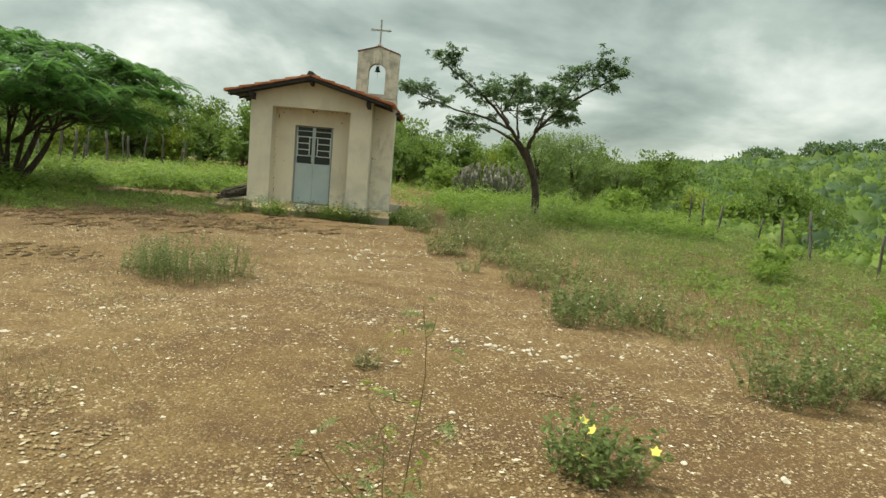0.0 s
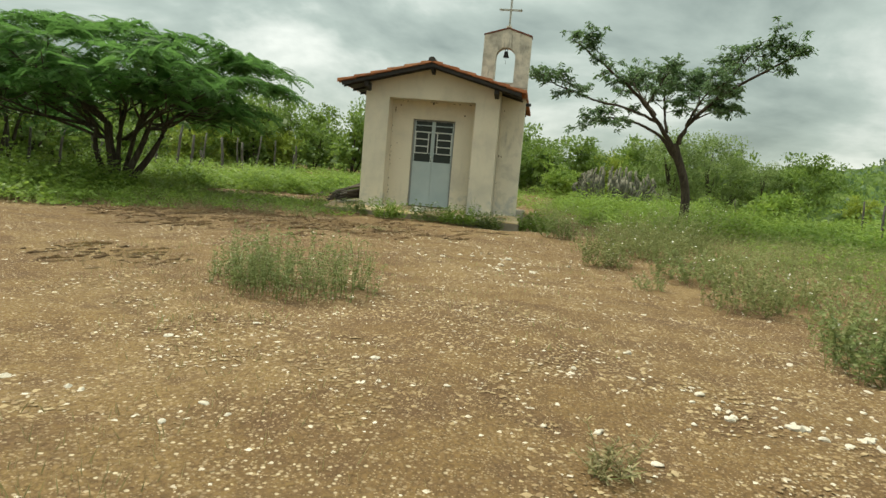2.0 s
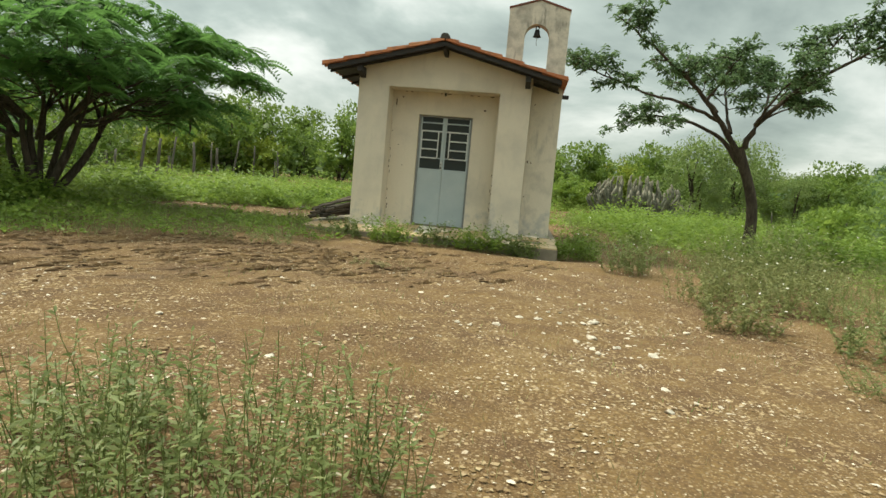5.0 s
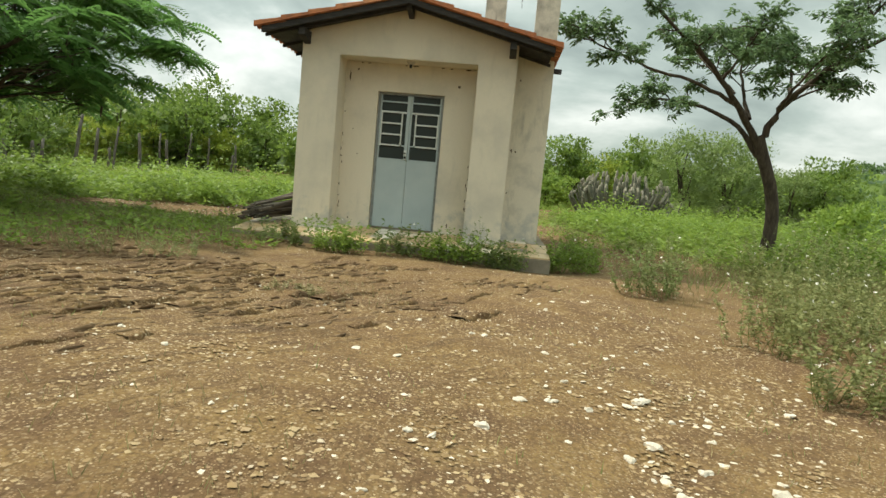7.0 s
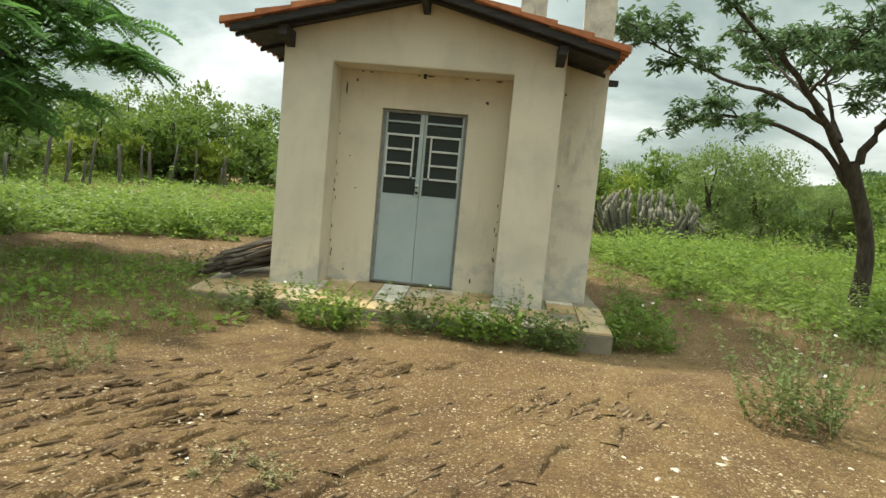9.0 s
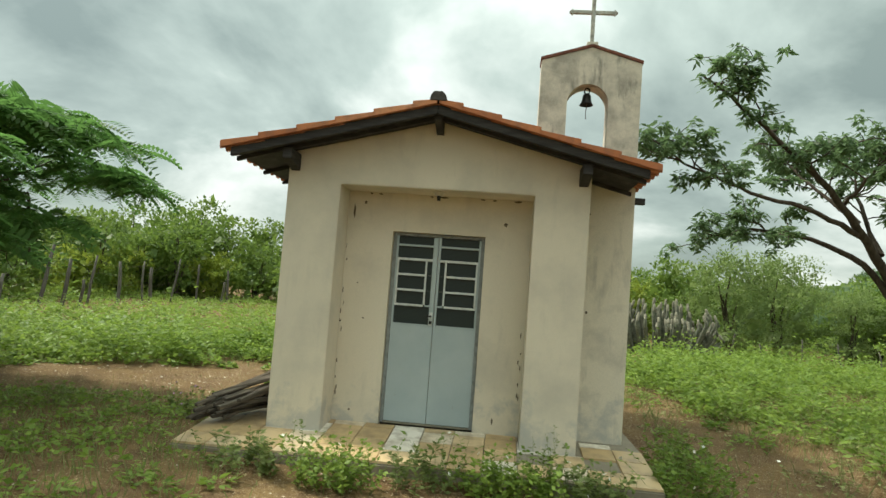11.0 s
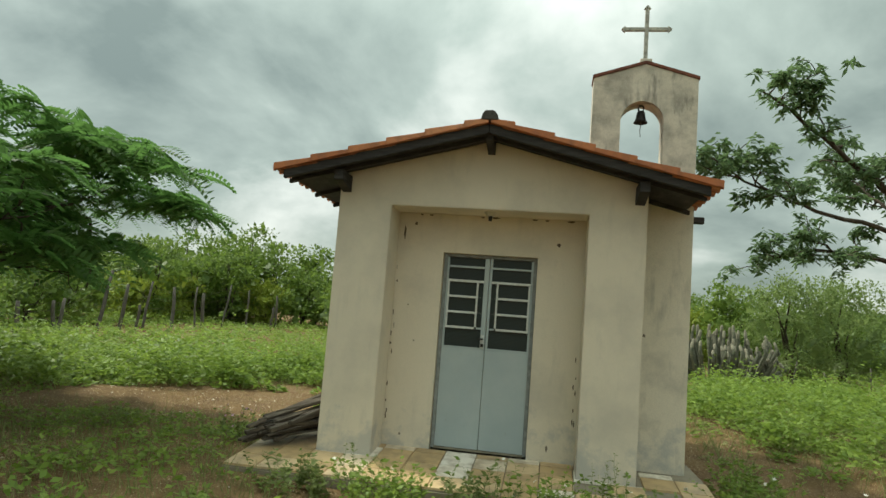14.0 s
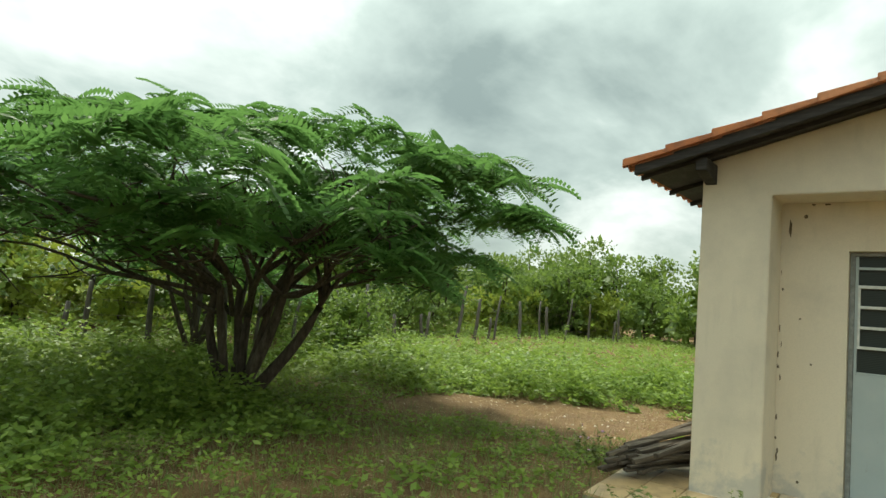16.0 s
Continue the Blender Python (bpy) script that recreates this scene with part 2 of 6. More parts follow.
FLOOR_TILE = make_tile_floor()
IRON = make_plain("dark_iron", (0.035, 0.032, 0.03), 0.55, 0.6, 0.4, 30)
CROSS_PAINT = make_plain("weathered_cross_paint", (0.52, 0.52, 0.46), 0.75, 0, 0.55, 14)
WIRE = make_plain("rusty_wire", (0.12, 0.09, 0.07), 0.7, 0.5)
LAMP_WHITE = make_plain("lamp_porcelain", (0.55, 0.50, 0.42), 0.5)
SAPLING_BARK = make_plain("olive_brown_stem", (0.20, 0.15, 0.055), 0.8, 0, 0.4, 20)
CACTUS_TIP = make_plain("pale_woolly_cactus_tip", (0.30, 0.28, 0.205), 0.95, 0, 0.5, 30)
CACTUS = make_plain("grey_green_cactus", (0.175, 0.18, 0.125), 0.8, 0, 0.6, 9)
PETAL_WHITE = make_plain("white_petal", (0.80, 0.78, 0.70), 0.7, 0, 0.1)
PETAL_YELLOW = make_plain("yellow_petal", (0.75, 0.62, 0.12), 0.7, 0, 0.15)
PETAL_PINK = make_plain("pink_petal", (0.45, 0.28, 0.42), 0.7, 0, 0.15)
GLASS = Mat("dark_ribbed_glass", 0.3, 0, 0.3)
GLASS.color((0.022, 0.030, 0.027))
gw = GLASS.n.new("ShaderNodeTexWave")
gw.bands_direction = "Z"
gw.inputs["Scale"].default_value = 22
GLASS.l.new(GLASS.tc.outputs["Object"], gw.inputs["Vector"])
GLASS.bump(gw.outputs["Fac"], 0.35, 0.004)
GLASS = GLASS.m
PEBBLE = make_stone("mixed_pebble", (0.160, 0.098, 0.044), (0.255, 0.172, 0.082), (0.42, 0.322, 0.182))
SLATE = make_stone("brown_schist", (0.13, 0.082, 0.046), (0.21, 0.138, 0.076), (0.31, 0.22, 0.125))
QUARTZ = make_stone("pale_quartz", (0.46, 0.385, 0.28), (0.57, 0.495, 0.38), (0.70, 0.64, 0.53))
CLOD = make_stone("dark_clod", (0.075, 0.048, 0.03), (0.12, 0.078, 0.046), (0.19, 0.125, 0.075))
LEAF_FERN = leaf_mat("feathery_leaf", (0.064, 0.138, 0.036), (0.090, 0.188, 0.046), (0.125, 0.240, 0.060), 0.62)
LEAF_DARK = leaf_mat("dark_glossy_leaf", (0.070, 0.122, 0.052), (0.115, 0.190, 0.078), (0.18, 0.265, 0.115), 0.5, 0.45)
LEAF_SCRUB = leaf_mat("scrub_leaf", (0.078, 0.132, 0.026), (0.140, 0.222, 0.040), (0.225, 0.315, 0.062), 0.45)
LEAF_FRESH = leaf_mat("fresh_leaf", (0.112, 0.185, 0.030), (0.198, 0.298, 0.048), (0.31, 0.415, 0.080), 0.45)
LEAF_SAGE = leaf_mat("sage_weed_leaf", (0.155, 0.172, 0.056), (0.245, 0.262, 0.092), (0.36, 0.37, 0.160), 0.4)
LEAF_THORN = leaf_mat("thorn_bush_leaf", (0.115, 0.175, 0.050), (0.185, 0.260, 0.078), (0.28, 0.355, 0.120), 0.5)
LEAF_YELLOW = leaf_mat("yellow_green_leaf", (0.15, 0.20, 0.025), (0.25, 0.32, 0.04), (0.36, 0.42, 0.07), 0.4)
LEAF_WEED = leaf_mat("weed_leaf", (0.105, 0.150, 0.040), (0.178, 0.235, 0.068), (0.28, 0.33, 0.115), 0.4)
GRASS = leaf_mat("grass_blade", (0.115, 0.155, 0.042), (0.20, 0.255, 0.080), (0.33, 0.36, 0.155), 0.4)
DRY_GRASS = leaf_mat("dry_grass", (0.16, 0.14, 0.06), (0.27, 0.235, 0.10), (0.40, 0.35, 0.18), 0.2)

# ---- builders ----
RNG = np.random.default_rng(7)


def thing(name, label, category, at=(0, 0, 0), group="", kind=""):
    ob = new(name)
    ob.empty_display_size = 0.1
    ob.location = at
    return tagged(ob, label, category, group, kind)


def put(name, mesh, mat, parent=None, label=""):
    """A mesh object; vertices are given in world metres when the parent stands at the origin."""
    if mat is not None and not mesh.materials:
        mesh.materials.append(mat)
    ob = new(name, mesh)
    if parent is not None:
        ob.parent = parent
    if label:
        ob["label"] = label
    return ob


def part(name, bm, mat, parent=None, label="", smooth=False):
    me = bpy.data.meshes.new(name)
    bm.to_mesh(me)
    bm.free()
    if smooth:
        me.shade_smooth()
    return put(name, me, mat, parent, label)


def from_arrays(name, verts, faces, smooth=False):
    me = bpy.data.meshes.new(name)
    verts, faces = np.asarray(verts, np.float32), np.asarray(faces, np.int32)
    me.vertices.add(len(verts))
    me.vertices.foreach_set("co", verts.ravel())
    k = faces.shape[1]
    me.loops.add(faces.size)
    me.loops.foreach_set("vertex_index", faces.ravel())
    me.polygons.add(len(faces))
    me.polygons.foreach_set("loop_start", np.arange(0, faces.size, k, dtype=np.int32))
    me.polygons.foreach_set("loop_total", np.full(len(faces), k, np.int32))
    if smooth:
        me.polygons.foreach_set("use_smooth", np.ones(len(faces), bool))
    me.update(calc_edges=True)
    me.validate()
    return me


def box(bm, x0, x1, y0, y1, z0, z1, bevel=0.0):
    g = bmesh.ops.create_cube(bm, size=1, matrix=Matrix.LocRotScale(((x0 + x1) / 2, (y0 + y1) / 2, (z0 + z1) / 2), None, (x1 - x0, y1 - y0, z1 - z0)))
    if bevel:
        ed = list({e for v in g["verts"] for e in v.link_edges})
        bmesh.ops.bevel(bm, geom=ed, offset=bevel, segments=2, affect="EDGES", profile=0.6)
    return bm


def boxed(*a):
    return box(bmesh.new(), *a)


def slab(bm, outline, y0, y1, bevel=0.0):
    """An upright plate: outline of (x, z) points, from y0 to y1."""
    lo = [bm.verts.new((x, y0, z)) for x, z in outline]
    hi = [bm.verts.new((x, y1, z)) for x, z in outline]
    n = len(outline)
    fs = [bm.faces.new(lo), bm.faces.new(hi[::-1])]
    for i in range(n):
        fs.append(bm.faces.new((lo[i], hi[i], hi[(i + 1) % n], lo[(i + 1) % n])))
    bmesh.ops.recalc_face_normals(bm, faces=fs)
    if bevel:
        bmesh.ops.bevel(bm, geom=list({e for f in fs for e in f.edges}), offset=bevel, segments=2, affect="EDGES")
    return bm


def tube_arrays(points, radii, sides=7):
    pts = np.asarray(points, float)
    tang = np.gradient(pts, axis=0)
    tang /= np.linalg.norm(tang, axis=1, keepdims=True) + 1e-9
    ref = np.where(np.abs(tang[:, 2:3]) > 0.9, np.array([[1.0, 0, 0]]), np.array([[0, 0, 1.0]]))
    u = np.cross(tang, ref)
    u /= np.linalg.norm(u, axis=1, keepdims=True) + 1e-9
    v = np.cross(tang, u)
    a = np.linspace(0, 2 * np.pi, sides, endpoint=False)
    ring = pts[:, None] + np.asarray(radii)[:, None, None] * (np.cos(a)[None, :, None] * u[:, None] + np.sin(a)[None, :, None] * v[:, None])
    vs = ring.reshape(-1, 3)
    fs = []
    for i in range(len(pts) - 1):
        for j in range(sides):
            k = (j + 1) % sides
            fs.append((i * sides + j, i * sides + k, (i + 1) * sides + k, (i + 1) * sides + j))
    return vs, np.array(fs)


def join_arrays(pieces):
    vs, fs, n = [], [], 0
    for v, f in pieces:
        vs.append(v)
        fs.append(np.asarray(f) + n)
        n += len(v)
    return np.concatenate(vs), np.concatenate(fs)


def unit(v):
    return v / (np.linalg.norm(v, axis=-1, keepdims=True) + 1e-9)


def leaf_arrays(base, way, length, width, up=None, belly=0.45):
    """Rhombic leaves: base points, directions, lengths, widths."""
    base, way = np.asarray(base, float), unit(np.asarray(way, float))
    n = len(base)
    length, width = np.broadcast_to(length, n)[:, None], np.broadcast_to(width, n)[:, None]
    if up is None:
        up = RNG.normal(size=(n, 3)) * 0.55 + np.array([0, 0, 1.0])
    side = unit(np.cross(way, up))
    nrm = np.cross(side, way)
    midp = base + way * length * belly + nrm * length * 0.06
    vs = np.stack([base, midp + side * width / 2, base + way * length, midp - side * width / 2], 1).reshape(-1, 3)
    fs = np.arange(4 * n).reshape(n, 4)
    return vs, fs


def bend(start, stop, sag, n=8, wob=0.05, rng=None):
    r = rng or RNG
    t = np.linspace(0, 1, n)[:, None]
    p = np.asarray(start) * (1 - t) + np.asarray(stop) * t
    p[:, 2:] += sag * np.sin(np.pi * t)
    for k in (1, 2, 3):
        p = p + np.sin(k * np.pi * t) * r.normal(size=(1, 3)) * wob * 1.3 / k
    return p


# ---- ground ----


def smooth01(a, b, v):
    t = np.clip((np.asarray(v, float) - a) / (b - a), 0, 1)
    return t * t * (3 - 2 * t)


def height(x, y):
    """The ground's height: a levelled yard on a low ridge, a valley beyond it and hills round about."""
    x, y = np.asarray(x, float), np.asarray(y, float)
    z = -0.20 + 0.0 * x
    z = z - 0.10 * smooth01(2.5, 6.5, x) * smooth01(-2, -9, y) + 0.10 * smooth01(2, -6, x) * smooth01(0, -8, y)
    z = z + 0.022 * np.clip(y - 5, 0, 30)
    z = z - 0.13 * np.exp(-(((x - 4.0) / 1.5) ** 2) - ((y + 0.5) / 1.3) ** 2)
    away = np.clip(x - 9.5 - 0.25 * np.clip(y, -20, 20), 0, 60)
    z = z - 6.5 * smooth01(0, 55, away) * smooth01(60, 10, y)
    z = z - 2.6 * smooth01(16.0, 27.0, x - 0.30 * np.clip(y, 0, 40)) * smooth01(60, 20, y)
    r = np.hypot(x - 2, y + 6)
    ang = np.arctan2(y + 6, x - 2)
    ridge = 3.5 + 11.5 * smooth01(1.45, 0.88, ang) + 1.5 * np.sin(7.1 * ang + 2.0) * smooth01(1.6, 1.0, ang)
    z = z + ridge * (0.62 * smooth01(50, 165, r) + 0.38 * smooth01(150, 330, r))
    z = z + 0.05 * np.sin(0.9 * x + 0.4) * np.sin(0.7 * y) + 0.025 * np.sin(2.3 * x + y) * np.sin(1.9 * y - 0.5)
    return z


def dist_line(x, y, ax, ay, bx, by):
    dx, dy = bx - ax, by - ay
    t = np.clip(((x - ax) * dx + (y - ay) * dy) / (dx * dx + dy * dy), 0, 1)
    return np.hypot(x - ax - t * dx, y - ay - t * dy)


def wobble(x, y):
    return 0.45 * np.sin(1.7 * x + 0.6 * y) + 0.3 * np.sin(2.9 * y - 1.1 * x + 1.0) + 0.2 * np.sin(5.3 * x + 4.1 * y)


def cover(x, y):
    """How much plants cover the ground, 0 to 1."""
    x, y = np.asarray(x, float), np.asarray(y, float)
    w = wobble(x, y)
    edge = np.interp(y, [-22, -13, -10.5, -7, -5, -3, -1, 3, 7, 12], [10.6, 9.7, 7.3, 6.5, 6.2, 5.7, 5.75, 5.35, 4.75, 4.2])
    right = smooth01(-0.5, 1.0, x - edge + w * 0.6)
    front = np.interp(x, [-30, -8, -3.6, -1.5, 0.1, 1.0], [-14, -10.5, -7.0, -4.2, -2.4, -1.6])
    left = smooth01(-0.3, 1.0, y - front + w * 0.5) * smooth01(0.8, -0.4, x)
    gravel = np.exp(-(((x + 2.7) / 3.0) ** 2 + ((y - 3.4 - 0.45 * (x + 2.7)) / 1.75) ** 2) ** 2) * 1.25
    left = left * np.clip(1 - gravel, 0, 1) * np.where((y > -7) & (y < 3.2) & (x > -5), 0.55, 1.0)
    back = smooth01(6.6, 8.2, y + w * 0.4)
    foot = smooth01(5.1, 4.5, x + w * 0.4) * smooth01(3.5, 3.9, x) * smooth01(-0.8, 0.2, y) * 0.8
    c = np.maximum(np.maximum(np.maximum(right, left), back), foot)
    c = c * np.where((x > -0.75) & (x < 3.95) & (y > -0.75) & (y < 4.8), 0.0, 1.0)
    return c


def make_ground():
    near = np.concatenate([np.linspace(-26, 26, 175)])
    ring = 26 * np.exp(np.linspace(0.02, 4.6, 46))
    ax = np.concatenate([-ring[::-1], near, ring])
    gx, gy = np.meshgrid(ax, ax, indexing="xy")
    gz = height(gx, gy)
    fine = (np.abs(gx) < 26) & (np.abs(gy) < 26)
    gz = gz + np.where(fine, RNG.normal(size=gx.shape) * 0.006, 0)
    n = len(ax)
    vs = np.stack([gx, gy, gz], -1).reshape(-1, 3)
    i, j = np.meshgrid(np.arange(n - 1), np.arange(n - 1), indexing="ij")
    a = (i * n + j).ravel()
    fs = np.stack([a, a + 1, a + n + 1, a + n], 1)
    ob = put("ground", from_arrays("ground", vs, fs, True), SOIL)
    tagged(ob, "bare brown gravelly soil yard running into green scrub", "ground", kind="structure")


make_ground()

# ---- chapel ----
W, MIDX = 3.165, 1.585
REC_L, REC_R, REC_TOP, REC_Y = 0.57, 2.605, 2.52, 0.44
DOOR_L, DOOR_R, DOOR_H = 1.09, 2.115, 2.10
DEPTH = 4.3
EAVE_L, EAVE_R, FRONT_Y, BACK_Y = -0.59, 3.76, -0.42, 4.6
SLOPE = 0.257


def roof_top(x):
    return 3.36 - SLOPE * abs(x - MIDX)


def floor_z(y):
    return -0.004 - 0.098 * max(0.0, REC_Y - y)


chapel = thing("chapel", "small cream plastered chapel with a clay tile roof and belfry", "chapel", (0, 0, 0))


def build_walls():
    # porch front with a square-headed recess
    bm = bmesh.new()
    low, under = -0.16, 0.123
    slab(bm, [(0, low), (REC_L, low), (REC_L, REC_TOP), (REC_R, REC_TOP), (REC_R, low), (W, low), (W, roof_top(W) - under), (MIDX, roof_top(MIDX) - under), (0, roof_top(0) - under)], 0.0, REC_Y, 0.008)
    part("porch_wall", bm, PLASTER, chapel, "cream plaster front with a deep square recess")
    # wall at the back of the recess, with the door's opening
    bm = bmesh.new()
    slab(bm, [(0.02, low), (DOOR_L, low), (DOOR_L, DOOR_H), (DOOR_R, DOOR_H), (DOOR_R, low), (W - 0.02, low), (W - 0.02, roof_top(W) - under), (MIDX, roof_top(MIDX) - under), (0.02, roof_top(0) - under)], REC_Y + 0.001, REC_Y + 0.16)
    part("door_wall", bm, PLASTER, chapel)
    for name, x0, x1 in (("side_wall", 0.004, 0.15), ("side_wall", W - 0.15, W - 0.004)):
        bm = bmesh.new()
        box(bm, x0, x1, REC_Y + 0.162, DEPTH, low, min(roof_top(x0), roof_top(x1)) - under)
        part(name, bm, PLASTER, chapel)
    bm = bmesh.new()
    slab(bm, [(0.004, low), (W - 0.004, low), (W - 0.004, roof_top(W) - under), (MIDX, roof_top(MIDX) - under), (0.004, roof_top(0) - under)], DEPTH + 0.002, DEPTH + 0.15)
    part("back_wall", bm, PLASTER, chapel)


def build_belfry():
    x0, x1, y0, y1 = 2.605, 3.725, 0.64, 0.90
    mid = (x0 + x1) / 2
    belfry = part("belfry", slab(bmesh.new(), [(W + 0.002, -0.2), (x1, -0.2), (x1, 3.02), (W + 0.002, 3.02)], y0, y1 + 0.25, 0.006), PLASTER_STREAKED, chapel, "stained plaster bell tower rising beside the roof")
    a0, a1, spring, bottom = 2.915, 3.375, 3.70, 3.12
    rad = (a1 - a0) / 2
    arc = [(mid - 0.02 + rad * math.cos(t), spring + rad * math.sin(t)) for t in np.linspace(0, math.pi, 15)]
    arc = [(x - mid + 0.02 + (a0 + a1) / 2, z) for x, z in arc]
    bm = bmesh.new()
    # two halves round the arch, so that the opening goes through
    right = [(mid, bottom - 0.12), (x1, bottom - 0.12), (x1, 4.185), (mid, 4.355)] + [(x, z) for x, z in arc[::-1] if x >= (a0 + a1) / 2 - 1e-6] + [(a1, bottom), (mid, bottom)]
    left = [(x0, bottom - 0.12), (mid, bottom - 0.12), (mid, bottom), (a0, bottom)] + [(x, z) for x, z in arc[::-1] if x <= (a0 + a1) / 2 + 1e-6] + [(mid, 4.355), (x0, 4.185)]
    slab(bm, right, y0, y1)
    slab(bm, left, y0, y1)
    bmesh.ops.remove_doubles(bm, verts=bm.verts, dist=0.0005)
    part("bell_wall", bm, PLASTER_OLD, belfry, "mould-streaked plaster wall with an arched opening")
    for sx in (-1, 1):
        bm = bmesh.new()
        e = mid + sx * (mid - x0 + 0.012)
        slab(bm, [(mid, 4.357), (mid, 4.392), (e, 4.220), (e, 4.184)] if sx < 0 else [(mid, 4.357), (e, 4.184), (e, 4.220), (mid, 4.392)], y0 - 0.015, y1 + 0.015, 0.004)
        part("coping", bm, DARK_CLAY, belfry, "thin red clay coping")
    part("cap", box(bmesh.new(), mid - 0.065, mid + 0.065, y0 + 0.03, y1 - 0.03, 4.35, 4.435, 0.012), PLASTER_OLD, belfry)


def build_cross():
    cross = thing("roof_cross", "weathered pale iron cross standing on the belfry", "cross", (3.165, 0.77, 4.43))
    bm = bmesh.new()
    box(bm, -0.022, 0.022, -0.02, 0.02, 0.0, 0.63, 0.005)
    part("upright", bm, CROSS_PAINT, cross)
    bm = bmesh.new()
    box(bm, -0.235, -0.0225, -0.018, 0.018, 0.365, 0.407, 0.005)
    box(bm, 0.0225, 0.235, -0.018, 0.018, 0.365, 0.407, 0.005)
    part("arm", bm, CROSS_PAINT, cross)
    for x, z, tx, tz in ((-0.235, 0.386, -1, 0), (0.235, 0.386, 1, 0), (0, 0.63, 0, 1)):
        bm = bmesh.new()
        o = [(x - 0.036 * abs(tz), z - 0.036 * abs(tx)), (x + 0.036 * abs(tz) + 0.0, z + 0.036 * abs(tx)), (x + 0.042 * tx, z + 0.042 * tz)]
        slab(bm, o, -0.022, 0.022)
        part("finial", bm, CROSS_PAINT, cross)


def build_bell():
    bell = thing("bell", "small dark cast bell hanging in the arch", "bell", (3.145, 0.77, 3.72))
    prof = [(0.0, 0.135), (0.03, 0.134), (0.045, 0.115), (0.05, 0.07), (0.06, 0.03), (0.078, 0.0), (0.07, 0.0), (0.045, 0.06), (0.0, 0.12)]
    vs, fs, k = [], [], 20
    for r, z in prof:
        for j in range(k):
            t = 2 * math.pi * j / k
            vs.append((r * math.cos(t), r * math.sin(t), z))
    for i in range(len(prof) - 1):
        for j in range(k):
            fs.append((i * k + j, i * k + (j + 1) % k, (i + 1) * k + (j + 1) % k, (i + 1) * k + j))
    put("bell_body", from_arrays("bell_body", vs, fs, True), IRON, bell)
    v, f = tube_arrays([(0.03 * math.cos(t), 0, 0.165 + 0.035 * math.sin(t)) for t in np.linspace(-math.pi / 2, 1.5 * math.pi, 14)], [0.010] * 14, 6)
    put("hanger", from_arrays("hanger", v, f, True), IRON, bell)
    v, f = tube_arrays([(0, 0, 0.06), (0.005, 0, -0.02), (-0.004, 0, -0.08), (0.003, 0, -0.16)], [0.006, 0.005, 0.004, 0.004], 5)
    put("clapper_cord", from_arrays("clapper_cord", v, f), WIRE, bell)


def barrel_mesh(length, r0, r1, turn_up, thick=0.014, n=7):
    """A half-round clay tile lying along x; turn_up: channel (True) or cover (False)."""
    vs, fs = [], []
    for x, r in ((0, r0), (length, r1)):
        for rr in (r, r - thick):
            for t in np.linspace(0, math.pi, n):
                s = -1 if turn_up else 1
                vs.append((x, rr * math.cos(t), s * rr * math.sin(t) * 0.72))
    def idx(e, s, j):
        return e * 2 * n + s * n + j
    for j in range(n - 1):
        fs.append((idx(0, 0, j), idx(0, 0, j + 1), idx(1, 0, j + 1), idx(1, 0, j)))
        fs.append((idx(0, 1, j), idx(1, 1, j), idx(1, 1, j + 1), idx(0, 1, j + 1)))
        for e in (0, 1):
            fs.append((idx(e, 0, j), idx(e, 1, j), idx(e, 1, j + 1), idx(e, 0, j + 1)))
    for j in (0, n - 1):
        fs.append((idx(0, 0, j), idx(1, 0, j), idx(1, 1, j), idx(0, 1, j)))
    me = from_arrays("clay_tile", vs, fs, False)
    me.materials.append(TERRACOTTA)
    return me, np.array(vs), np.array(fs)


